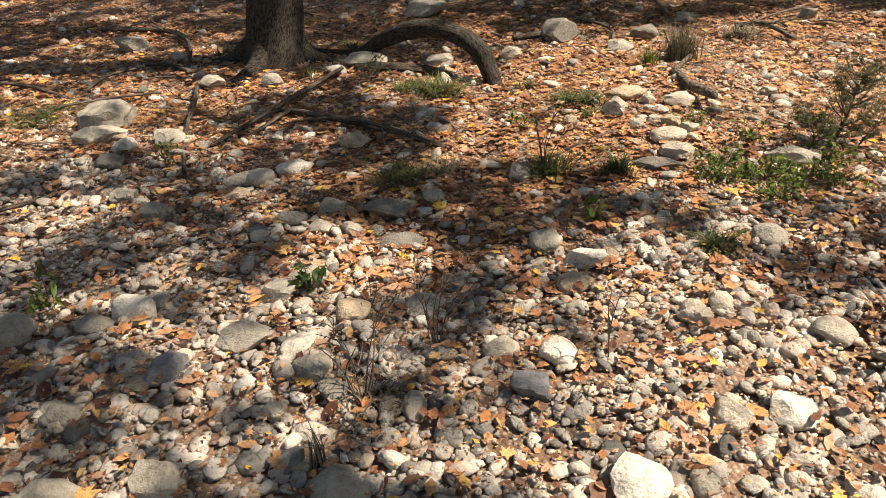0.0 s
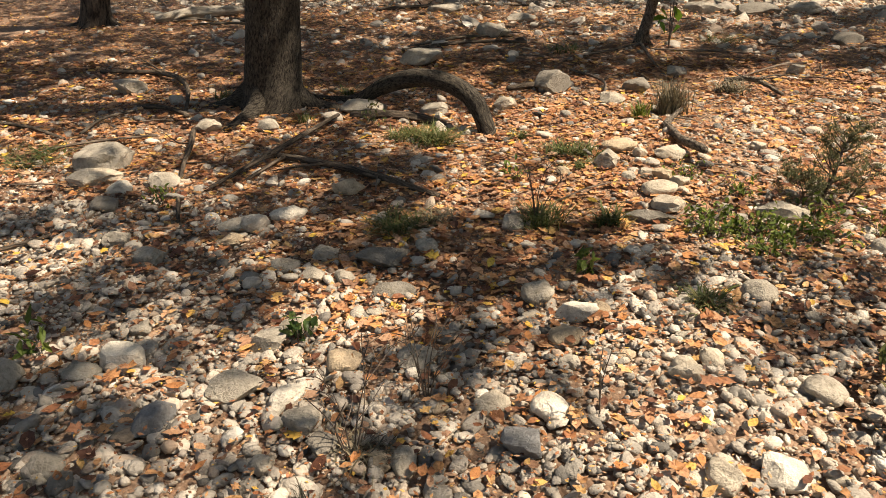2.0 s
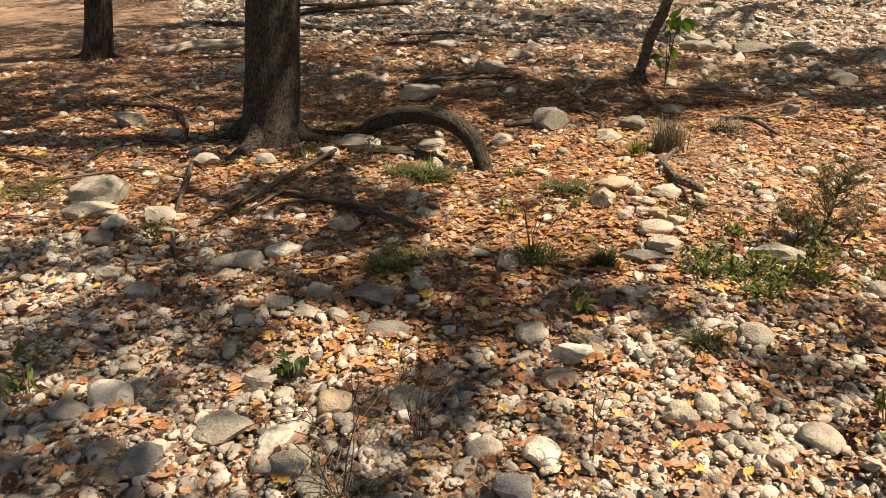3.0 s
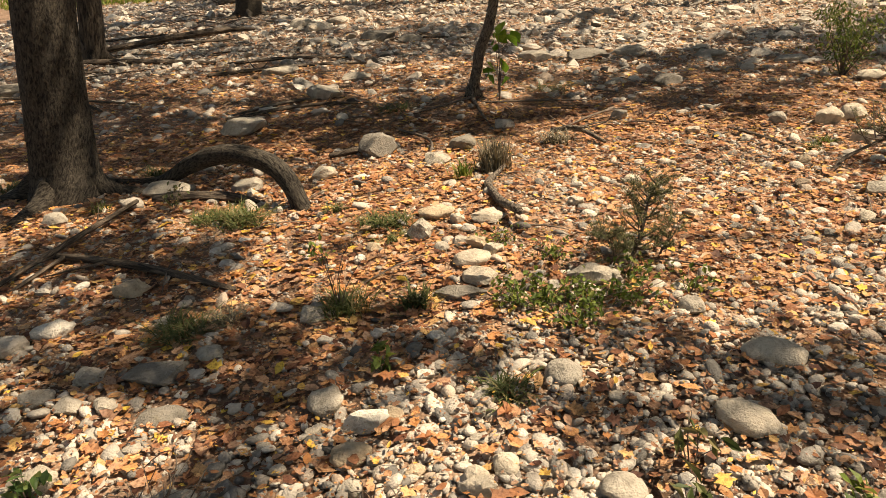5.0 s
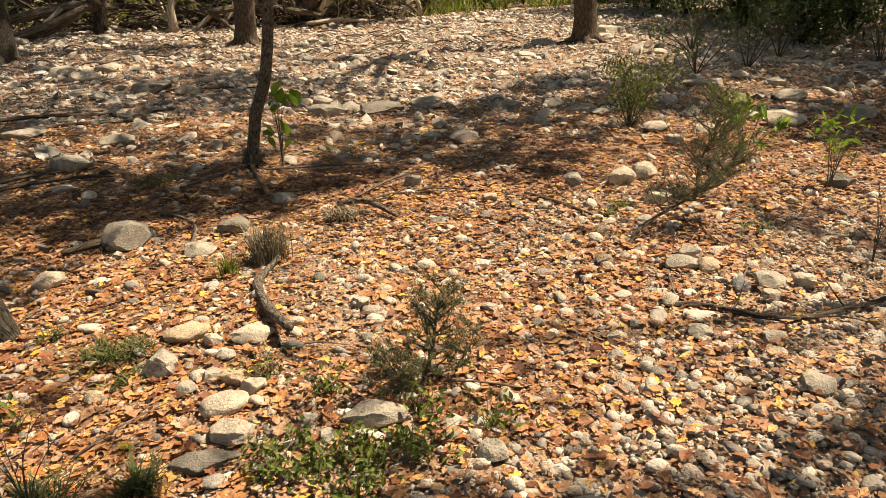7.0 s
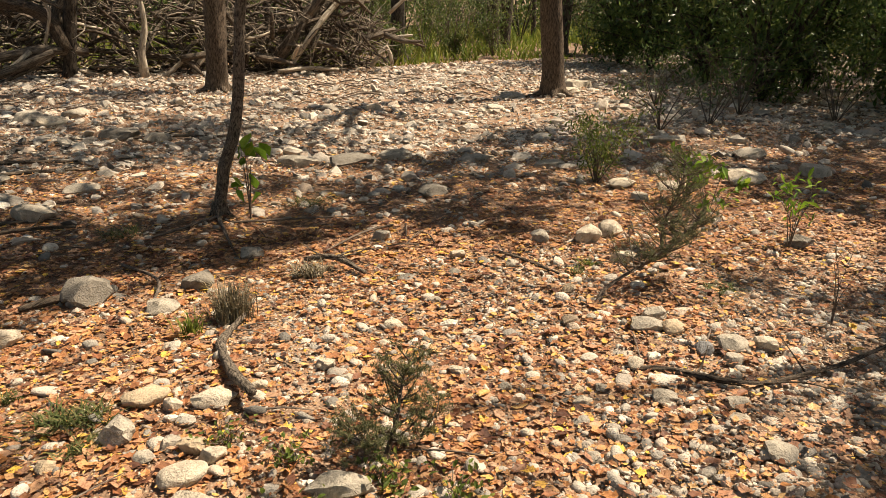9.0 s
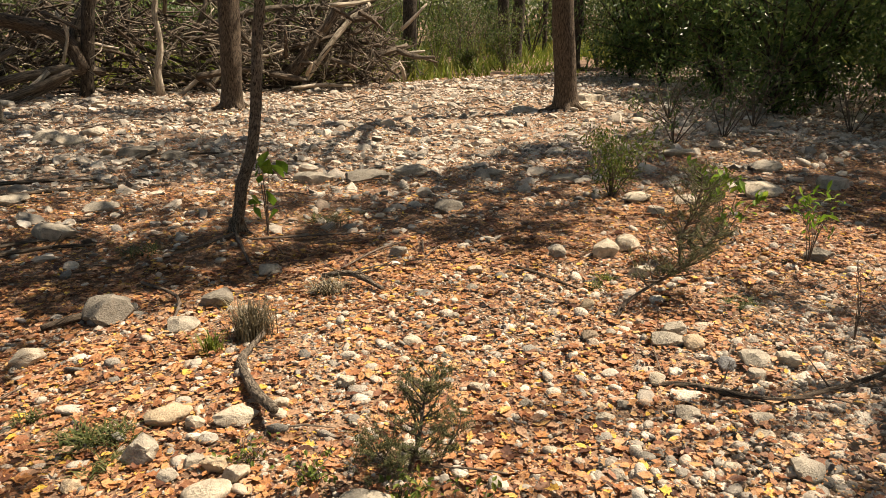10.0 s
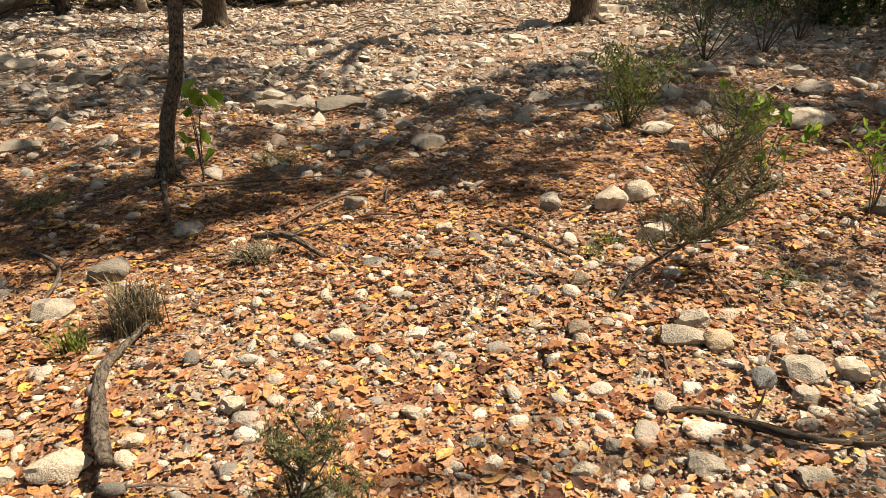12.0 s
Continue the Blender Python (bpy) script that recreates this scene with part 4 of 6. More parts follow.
rock(-0.76, 1.66, 0.076, 0.070, 0.038, "brown", 4, 0.3, 1, "pebbles", "flat", 0.3)
rock(-0.21, 1.38, 0.058, 0.046, 0.034, "tan", 2, 0.6, 5, "pebbles", "worn", 0.3)
rock(-0.27, 1.39, 0.052, 0.039, 0.030, "grey", -38, 0.3, 12, "pebbles", "flat", 0.3)
rock(-0.21, 1.58, 0.060, 0.047, 0.034, "grey", -20, 0.3, 9, "pebbles", "rounded", 0.3)
rock(-0.91, 1.49, 0.064, 0.061, 0.035, "cream", -26, 0.3, 10, "pebbles", "rounded", 0.3)
rock(-0.36, 1.30, 0.045, 0.037, 0.026, "dark", 39, 0.6, 13, "pebbles", "worn", 0.3)
rock(-0.46, 1.36, 0.055, 0.051, 0.028, "grey", -10, 0.6, 11, "pebbles", "flat", 0.3)
rock(-0.11, 1.84, 0.066, 0.050, 0.033, "grey", 1, 0.6, 12, "pebbles", "smooth", 0.3)
rock(-0.04, 1.52, 0.045, 0.036, 0.023, "grey", -4, 0.7, 7, "pebbles", "angular", 0.3)
rock(-1.03, 1.63, 0.076, 0.061, 0.034, "cream", 29, 0.6, 11, "pebbles", "worn", 0.3)
rock(0.94, 2.20, 0.065, 0.055, 0.037, "grey", 9, 0.7, 9, "pebbles", "blocky", 0.3)
rock(0.43, 2.36, 0.061, 0.043, 0.032, "cream", 40, 0.7, 5, "pebbles", "blocky", 0.3)
rock(0.74, 2.11, 0.066, 0.056, 0.033, "tan", -7, 0.6, 3, "pebbles", "rounded", 0.3)
rock(0.55, 2.07, 0.077, 0.066, 0.040, "grey", -32, 0.3, 3, "pebbles", "flat", 0.3)
rock(0.51, 1.99, 0.064, 0.046, 0.030, "cream", -20, 0.6, 12, "pebbles", "rounded", 0.3)
rock(0.33, 2.21, 0.058, 0.049, 0.032, "cream", 28, 0.6, 0, "pebbles", "smooth", 0.3)
rock(1.42, 2.33, 0.071, 0.059, 0.034, "cream", -14, 0.3, 5, "pebbles", "rounded", 0.3)
rock(1.54, 2.31, 0.065, 0.047, 0.032, "grey", -4, 0.3, 11, "pebbles", "smooth", 0.3)
rock(1.11, 1.98, 0.058, 0.043, 0.030, "cream", -30, 0.6, 11, "pebbles", "worn", 0.3)
rock(0.97, 2.33, 0.067, 0.047, 0.039, "grey", 24, 0.6, 2, "pebbles", "worn", 0.3)
rock(1.15, 2.64, 0.087, 0.066, 0.043, "grey", -32, 0.6, 2, "pebbles", "flat", 0.3)
rock(0.81, 2.58, 0.064, 0.047, 0.037, "white", 10, 0.6, 13, "pebbles", "flat", 0.3)
rock(0.14, 1.85, 0.058, 0.046, 0.028, "tan", 14, 0.3, 4, "pebbles", "rounded", 0.3)
rock(0.16, 1.73, 0.049, 0.045, 0.022, "tan", -30, 0.3, 1, "pebbles", "worn", 0.3)
rock(-0.11, 1.86, 0.058, 0.053, 0.033, "grey", -11, 0.3, 7, "pebbles", "worn", 0.3)
rock(-0.28, 1.74, 0.097, 0.090, 0.051, "grey", 8, 0.7, 5, "pebbles", "blocky", 0.3)
rock(-0.11, 1.66, 0.064, 0.058, 0.037, "tan", -16, 0.3, 7, "pebbles", "flat", 0.3)
rock(-0.14, 2.38, 0.062, 0.053, 0.036, "grey", 12, 0.7, 9, "pebbles", "angular", 0.3)
rock(-0.29, 2.61, 0.095, 0.084, 0.054, "grey", -8, 0.6, 12, "pebbles", "worn", 0.3)
rock(1.86, 3.41, 0.107, 0.099, 0.058, "grey", -30, 0.7, 3, "pebbles", "angular", 0.3)
rock(1.89, 2.83, 0.113, 0.104, 0.066, "grey", -36, 0.6, 8, "pebbles", "smooth", 0.3)
rock(0.28, 2.33, 0.052, 0.043, 0.031, "grey", -18, 0.3, 7, "pebbles", "rounded", 0.3)
rock(0.92, 2.65, 0.058, 0.048, 0.033, "cream", -9, 0.3, 3, "pebbles", "smooth", 0.3)
rock(1.02, 1.92, 0.057, 0.050, 0.029, "grey", -23, 0.6, 1, "pebbles", "flat", 0.3)
rock(0.91, 2.03, 0.089, 0.074, 0.052, "cream", -40, 0.3, 13, "pebbles", "flat", 0.3)
rock(1.20, 1.58, 0.058, 0.044, 0.028, "cream", -36, 0.3, 7, "pebbles", "rounded", 0.3)
rock(0.87, 1.55, 0.049, 0.043, 0.024, "white", 4, 0.6, 13, "pebbles", "worn", 0.3)


# ---- fallen sticks and branches ----
def stick(pts, mat, label, seed=0, sides=8, name="fallen_branch", twigs=0, lump=0.09):
    """A branch lying on the ground: points x, y, height of its middle above the ground, radius."""
    x0, y0 = pts[0][0], pts[0][1]
    t = anchor(name, x0, y0, None, label, "branch")
    o = np.array(t.location)
    line = [(x, y, hz(x, y) + z, r * 0.85) for x, y, z, r in pts]
    part("stem", limb_mesh("stem", [rel(line, o)], mat, sides, 0.04, lump * 1.4, seed), t)
    r = random.Random(seed)
    for k in range(twigs):
        i = r.randrange(1, len(line) - 1) if len(line) > 2 else 0
        x, y, z, q = line[i]
        th, L = r.uniform(0, 6.28), r.uniform(0.1, 0.35)
        part("twig", limb_mesh("twig", [rel([(x, y, z, q * 0.45), (x + math.cos(th) * L * 0.5, y + math.sin(th) * L * 0.5, z + r.uniform(0, 0.06), q * 0.3), (x + math.cos(th) * L, y + math.sin(th) * L, z + r.uniform(-0.01, 0.1), q * 0.12)], o)], mat, 5, 0.05, lump, seed + k), t)
    return t


stick([(-0.92, 3.97, 0.03, 0.022), (-0.6, 3.80, 0.035, 0.024), (-0.3, 3.62, 0.03, 0.022), (0.04, 3.42, 0.015, 0.014)], WOOD_DARK, "dark rotting stick lying across leaf litter", 1, twigs=1)
stick([(-1.16, 3.50, 0.015, 0.012), (-0.98, 3.85, 0.04, 0.016), (-0.82, 4.25, 0.05, 0.018), (-0.68, 4.60, 0.06, 0.016)], WOOD_DARK, "thin grey stick leaning on another among leaves", 2, twigs=2)
stick([(-1.0, 3.6, 0.015, 0.010), (-0.92, 3.75, 0.03, 0.012), (-0.85, 3.9, 0.04, 0.012)], WOOD_DARK, "short dark stick among pebbles", 3)
stick([(-2.9, 5.95, 0.02, 0.02), (-2.3, 5.78, 0.04, 0.024), (-1.95, 5.35, 0.05, 0.02), (-1.72, 4.7, 0.02, 0.012)], WOOD_DARK, "long dark fallen branch in leaf litter", 4, twigs=3)
stick([(-1.30, 3.48, 0.02, 0.010), (-1.2, 3.25, 0.035, 0.012), (-1.14, 3.1, 0.02, 0.011), (-1.0, 2.93, 0.02, 0.008)], WOOD_DARK, "thin curved stick among pebbles", 5)
stick([(-1.55, 4.4, 0.03, 0.016), (-1.45, 4.1, 0.05, 0.018), (-1.38, 3.8, 0.04, 0.014), (-1.33, 3.6, 0.02, 0.01)], WOOD_DARK, "forked dark stick among pebbles and leaves", 6, twigs=2)
stick([(1.50, 4.78, 0.05, 0.016), (1.40, 4.60, 0.03, 0.020), (1.35, 4.50, 0.03, 0.026), (1.34, 4.34, 0.03, 0.028), (1.36, 4.10, 0.05, 0.028), (1.385, 3.92, 0.075, 0.028), (1.40, 3.84, 0.085, 0.024)], BARK_THIN, "lichen-covered curved stick on orange leaves", 7, lump=0.14)
stick([(-2.32, 4.05, 0.02, 0.010), (-2.1, 4.18, 0.03, 0.010), (-1.75, 4.32, 0.03, 0.008)], TWIG, "thin twig on leaf litter", 8, 6)
stick([(-2.24, 4.33, 0.02, 0.012), (-2.2, 4.55, 0.04, 0.013), (-2.1, 4.8, 0.03, 0.01)], WOOD, "pale thin stick on leaves", 9, 6)
stick([(-2.15, 4.95, 0.02, 0.018), (-1.9, 4.85, 0.03, 0.018), (-1.7, 4.72, 0.02, 0.012)], WOOD_DARK, "short dark branch piece among leaves", 10)
stick([(3.06, 3.62, 0.01, 0.012), (3.18, 3.54, 0.03, 0.018), (3.29, 3.41, 0.03, 0.019), (3.38, 3.30, 0.03, 0.017), (3.48, 3.22, 0.03, 0.015), (3.74, 3.21, 0.04, 0.013), (4.0, 3.22, 0.05, 0.012), (4.35, 3.25, 0.08, 0.009)], WOOD_DARK, "long dark fallen branch lying over pebbles", 11, twigs=4)
stick([(3.2, 5.30, 0.03, 0.012), (3.3, 5.05, 0.03, 0.013), (3.42, 4.68, 0.02, 0.008)], WOOD_DARK, "thin dark stick among leaves", 12, 6)
stick([(1.58, 6.66, 0.03, 0.02), (1.585, 6.3, 0.02, 0.014), (1.60, 5.72, 0.0, 0.008)], TWIG, "thin root running from the young tree", 13, 6, "root")
stick([(1.57, 6.68, 0.03, 0.018), (1.3, 6.5, 0.02, 0.012), (0.94, 6.3, 0.0, 0.008)], TWIG, "thin root running from the young tree", 14, 6, "root")
stick([(1.66, 6.56, 0.02, 0.010), (2.1, 6.48, 0.03, 0.010), (2.62, 6.48, 0.02, 0.008)], TWIG, "thin straight stick on leaf litter", 15, 6, twigs=2)
stick([(2.15, 5.72, 0.02, 0.008), (2.5, 6.0, 0.03, 0.010), (2.78, 6.14, 0.02, 0.010)], TWIG, "thin stick on leaf litter", 16, 6)
stick([(-0.5, 6.62, 0.02, 0.016), (-0.1, 6.76, 0.03, 0.02), (0.3, 6.84, 0.03, 0.018), (0.6, 6.82, 0.02, 0.012)], WOOD_DARK, "dark fallen branch on leaf litter", 17, twigs=3)
stick([(-1.0, 8.6, 0.03, 0.024), (-0.5, 8.72, 0.04, 0.026), (0.2, 8.84, 0.04, 0.022), (0.8, 8.9, 0.02, 0.012)], WOOD_DARK, "long dark fallen branch on the litter", 18, twigs=3)
stick([(-3.6, 10.3, 0.04, 0.035), (-2.2, 9.95, 0.05, 0.04), (-1.05, 9.42, 0.03, 0.025)], WOOD_DARK, "long grey fallen pole on the litter", 19, twigs=2)
stick([(-2.8, 10.9, 0.05, 0.045), (-2.0, 11.3, 0.10, 0.055), (-1.3, 11.6, 0.13, 0.05), (-0.9, 11.9, 0.08, 0.03)], WOOD_DARK, "thick grey fallen limb on gravel", 20, twigs=3)
stick([(2.0, 5.6, 0.03, 0.02), (2.15, 5.45, 0.08, 0.022), (2.3, 5.25, 0.03, 0.015)], BARK_THIN, "short lichen-grey broken branch", 21, twigs=4)
stick([(0.4, 5.3, 0.03, 0.02), (0.55, 5.36, 0.04, 0.03), (0.7, 5.4, 0.03, 0.03)], WOOD_DARK, "short dark branch behind a stone", 22)
stick([(0.9, 5.9, 0.02, 0.012), (1.1, 5.5, 0.04, 0.012), (1.05, 5.1, 0.03, 0.008)], TWIG, "bent twig on leaves", 23, 6, twigs=2)
stick([(0.55, 1.15, 0.03, 0.004), (0.62, 1.3, 0.05, 0.005), (0.70, 1.45, 0.03, 0.003)], WOOD_PALE, "thin pale straw-like twig", 24, 5)
stick([(-1.6, 3.05, 0.02, 0.010), (-1.8, 2.85, 0.03, 0.012), (-2.1, 2.7, 0.02, 0.012)], WOOD_DARK, "thin dark stick among pebbles", 25, 6)
stick([(-3.0, 4.6, 0.02, 0.012), (-2.6, 4.4, 0.03, 0.013), (-2.3, 4.25, 0.02, 0.01)], WOOD_DARK, "thin dark stick in leaf litter", 26, 6)

stick([(-3.32, 8.05, 0.05, 0.05), (-2.95, 8.24, 0.07, 0.075), (-2.50, 8.50, 0.06, 0.055)], WOOD_PALE, "thick bleached driftwood log on leaf litter", 27, 10, twigs=2)

sr = random.Random(12)
for k in range(16):
    x, y, th, L = sr.uniform(-3.4, 0.8), sr.uniform(6.4, 12.5), sr.gauss(0.1, 0.35), sr.uniform(0.6, 1.7)
    q = sr.uniform(0.009, 0.026)
    stick([(x, y, q, q * 0.8), (x + math.cos(th) * L * 0.5, y + math.sin(th) * L * 0.5 + sr.gauss(0, 0.05), q + 0.02, q), (x + math.cos(th) * L, y + math.sin(th) * L, q, q * 0.5)], WOOD_DARK if k % 3 else WOOD, "weathered branch lying on brown leaf litter", 60 + k, 6, twigs=k % 3)


# ---- small plants ----
def tuft(x, y, spread_r, tall, blades, mat, label, seed, width=0.004):
    """A clump of curved blades."""
    r = np.random.default_rng(seed)
    t = anchor("grass_tuft", x, y, None, label, "grass")
    V, F = [], []
    for _ in range(blades):
        th, out, h = r.uniform(0, 6.283), r.uniform(0.2, 1.0) * spread_r, tall * r.uniform(0.5, 1.0)
        b = np.array([r.normal(0, spread_r * 0.25), r.normal(0, spread_r * 0.25), -0.01])
        d, s = np.array([math.cos(th), math.sin(th), 0]), np.array([-math.sin(th), math.cos(th), 0]) * width * r.uniform(0.6, 1.3)
        k = len(V)
        for j, (u, w) in enumerate(((0, 1), (0.35, 0.9), (0.7, 0.6))):
            c = b + d * out * u ** 1.6 + np.array([0, 0, h * (u - 0.32 * u * u) * 1.3])
            V += [c - s * w, c + s * w]
        V.append(b + d * out * 1.05 + np.array([0, 0, h * 0.8]))
        F += [(k, k + 1, k + 3), (k, k + 3, k + 2), (k + 2, k + 3, k + 5), (k + 2, k + 5, k + 4), (k + 4, k + 5, k + 6)]
    part("grass", tri_mesh("grass", V, F, mat, False), t)
    return t


DULL, GREY = "dull green tuft of grass growing out of leaf litter", "grey wiry clump of half-dead grass"
tuft(-0.04, 4.23, 0.22, 0.12, 260, GRASS, DULL, 1)
tuft(-0.22, 4.28, 0.16, 0.10, 140, GRASS, DULL, 2)
tuft(0.69, 4.01, 0.17, 0.09, 150, GRASS, DULL, 3)
tuft(0.80, 3.98, 0.12, 0.09, 100, GRASS, DULL, 31)
tuft(-0.13, 3.10, 0.19, 0.09, 240, GRASS, DULL, 4, 0.003)
tuft(0.05, 3.16, 0.13, 0.08, 120, DRYGRASS, GREY, 5, 0.003)
tuft(0.82, 3.14, 0.12, 0.11, 150, GRASS, DULL, 6)
tuft(0.53, 3.18, 0.17, 0.13, 200, GRASS, DULL, 7, 0.003)
tuft(1.07, 2.44, 0.12, 0.09, 170, GRASS, "dark green grassy tuft between pebbles", 8)
tuft(1.22, 4.70, 0.10, 0.17, 60, MEADOW, "bright green tuft of grass", 9)
tuft(1.45, 4.84, 0.17, 0.30, 460, DRYGRASS, "spiky grey clump of half-dead wiry leaves", 10, 0.0026)
tuft(1.97, 5.34, 0.18, 0.14, 160, DRYGRASS, GREY, 11)
tuft(-1.6, 5.1, 0.1, 0.1, 60, GRASS, DULL, 12)
tuft(-0.72, 5.2, 0.14, 0.1, 80, GRASS, DULL, 13)
tuft(-2.3, 3.9, 0.3, 0.08, 160, GRASS, DULL, 14)
tuft(0.45, 4.3, 0.1, 0.07, 60, GRASS, DULL, 15)
tuft(0.75, 3.78, 0.12, 0.06, 70, GRASS, DULL, 16)
tuft(4.15, 4.2, 0.18, 0.07, 110, GRASS, DULL, 17)
tuft(2.3, 6.9, 0.3, 0.10, 120, GRASS, DULL, 18)
tuft(0.9, 6.5, 0.25, 0.10, 100, GRASS, DULL, 19)
tuft(3.5, 4.75, 0.1, 0.08, 60, GRASS, DULL, 20)
tuft(3.65, 4.85, 0.1, 0.08, 60, HERB, DULL, 21)
tuft(-0.9, 4.62, 0.08, 0.1, 40, GRASS, DULL, 22)


def plant(x, y, tall, spread_r, stems, leaves, leaf, mat, label, seed, name="shrub", category="shrub", aspect=1.0, kind=2, stem=0.006, low=0.3, lean=(0, 0), bark=None, scatter_r=0.08, sprig=3):
    """A woody or leafy plant: stems that branch, with leaves along their outer part."""
    r = random.Random(seed)
    rr = np.random.default_rng(seed)
    t = anchor(name, x, y, None, label, category)
    tips, runs = [], []
    for k in range(stems):
        th = 6.283 * (k + r.uniform(-0.3, 0.3)) / stems
        out, h = spread_r * r.uniform(0.25, 1.0), tall * r.uniform(0.65, 1.0)
        e = np.array([math.cos(th) * out + lean[0] * h, math.sin(th) * out + lean[1] * h, h])
        m = e * np.array([0.35, 0.35, 0.5]) + np.array([r.gauss(0, 1), r.gauss(0, 1), 0]) * spread_r * 0.08
        runs.append([(0, 0, -0.03, stem), (*m, stem * 0.75), (*e, stem * 0.25)])
        for j in range(sprig):
            u = r.uniform(low, 0.95)
            s = m * (1 - u) + e * u if u > 0.5 else m * u * 2
            q = s + np.array([r.gauss(0, 0.2), r.gauss(0, 0.2), r.uniform(0.02, 0.22)]) * tall * 0.8
            runs.append([(*s, stem * 0.4), (*((s + q) / 2 + 0.01), stem * 0.3), (*q, stem * 0.15)])
            tips.append((s, q))
        tips.append((m, e))
    part("stem", limb_mesh("stem", runs, bark or TWIG, 4, max(0.045, tall / 14) if tall < 1 else tall / 5, 0.05, seed), t)
    pick = rr.integers(0, len(tips), leaves)
    u = rr.uniform(0, 1.05, leaves) ** 0.7
    A, B = np.array([p[0] for p in tips])[pick], np.array([p[1] for p in tips])[pick]
    pos = A + (B - A) * u[:, None] + rr.normal(size=(leaves, 3)) * scatter_r * tall
    pos = pos[pos[:, 2] > 0.01]
    part("foliage", foliage("foliage", pos, leaf, mat, aspect, kind, seed), t)
    return t


def juniper(x, y, tall, lean, wide, branches, label, seed, stem=0.012, sag=0.0, low=0.16):
    """A scraggly juniper: a crooked stem, side branches all the way up, feathery sprigs of short needles."""
    r = random.Random(seed)
    rr = np.random.default_rng(seed)
    t = anchor("juniper_bush", x, y, None, label, "bush")
    top = np.array([lean[0], lean[1], tall])
    wob = [np.array([r.gauss(0, 0.035), r.gauss(0, 0.035), 0]) * tall * 2 for _ in range(4)]

    def axis(u):
        return np.array([lean[0] * u ** 1.3, lean[1] * u ** 1.3, tall * (u - sag * u * (1 - u))]) + wob[0] * math.sin(3.1 * u) + wob[1] * math.sin(6.2 * u)

    runs = [[(*axis(u), stem * (1.05 - 0.85 * u)) for u in (0.0, 0.2, 0.4, 0.6, 0.8, 1.0)]]
    runs[0][0] = (0, 0, -0.03, stem * 1.2)
    sprigs = []
    for k in range(branches):
        u = low + (1 - low) * (k + r.random()) / branches
        s = axis(u)
        th = r.uniform(0, 6.283)
        L = wide * (1.15 - 0.75 * u) * r.uniform(0.5, 1.1)
        e = s + np.array([math.cos(th) * L, math.sin(th) * L, L * r.uniform(0.25, 1.0)])
        m = (s + e) / 2 + np.array([0, 0, -0.08 * L])
        runs.append([(*s, stem * 0.35), (*m, stem * 0.25), (*e, stem * 0.10)])
        for j in range(7):
            w = r.uniform(0.25, 1.0)
            b = s + (e - s) * w
            q = b + np.array([math.cos(th + r.gauss(0, 0.9)), math.sin(th + r.gauss(0, 0.9)), r.uniform(0.1, 1.2)]) * r.uniform(0.02, 0.055)
            sprigs.append((b, q))
        sprigs.append((m, e))
    part("stem", limb_mesh("stem", runs, TWIG, 5, 0.05, 0.08, seed), t)
    n = len(sprigs) * 17
    pick = np.arange(n) % len(sprigs)
    A, B = np.array([p[0] for p in sprigs])[pick], np.array([p[1] for p in sprigs])[pick]
    pos = A + (B - A) * rr.uniform(0, 1.1, n)[:, None] + rr.normal(size=(n, 3)) * 0.004
    part("foliage", foliage("foliage", pos[pos[:, 2] > 0.0], 0.017, JUNIPER, 0.32, 2, seed), t)
    return t


JUN = "small scraggly juniper bush with dull green needles"
juniper(1.80, 3.36, 0.36, (0.12, 0.04), 0.16, 40, JUN, 1)
juniper(1.97, 3.42, 0.18, (0.08, 0.02), 0.10, 12, "thin side shoot of juniper beside the bush", 6, 0.006)
juniper(1.70, 3.34, 0.17, (-0.03, -0.02), 0.15, 24, "low dark green juniper sprout beside a stone", 2, 0.006)
juniper(3.36, 4.30, 0.40, (0.80, 0.16), 0.30, 60, "juniper bush leaning low over the leaf litter", 3, 0.015, 0.55, 0.45)
juniper(4.25, 4.85, 0.60, (0.14, 0.05), 0.34, 64, JUN, 4, 0.012)
plant(4.98, 6.75, 0.62, 0.42, 13, 1300, 0.05, HERB, "loose leafy shrub with narrow dull green leaves", 5, "shrub", "shrub", 0.6, 2, 0.006, 0.2, (0, 0), scatter_r=0.09, sprig=4)
plant(5.12, 4.62, 0.55, 0.26, 6, 60, 0.07, LIGHTGREEN, "light green upright weed with narrow leaves", 6, "weed", "plant", 0.5, 1, 0.004, 0.2, scatter_r=0.06)
plant(5.05, 5.35, 0.5, 0.30, 5, 60, 0.085, LIGHTGREEN, "light green leafy weed on the stones", 7, "weed", "plant", 0.9, 1, 0.004, 0.2, scatter_r=0.07)
plant(5.3, 5.9, 0.4, 0.3, 5, 60, 0.08, LIGHTGREEN, "light green leafy weed on the stones", 8, "weed", "plant", 0.9, 1, 0.004, 0.2, scatter_r=0.07)
plant(1.82, 6.70, 0.78, 0.08, 3, 17, 0.11, LIGHTGREEN, "seedling with a few big bright green leaves", 9, "seedling", "plant", 1.3, 1, 0.005, 0.1, scatter_r=0.05, sprig=2)
for k, (x, y, s, n) in enumerate(((1.33, 3.02, 0.20, 240), (1.50, 2.98, 0.17, 200), (1.22, 3.04, 0.13, 110), (1.66, 2.98, 0.16, 150), (1.42, 2.86, 0.12, 100), (1.27, 3.62, 0.10, 60), (1.45, 3.40, 0.12, 80), (1.95, 3.05, 0.12, 60), (1.75, 3.2, 0.12, 80))):
    plant(x, y, 0.085, s * 1.1, 10, int(n * 0.95), 0.026, HERB, "low patch of green herb leaves among litter", 20 + k, "herb_patch", "plant", 1.0, 1, 0.002, 0.1, scatter_r=0.25, sprig=2)
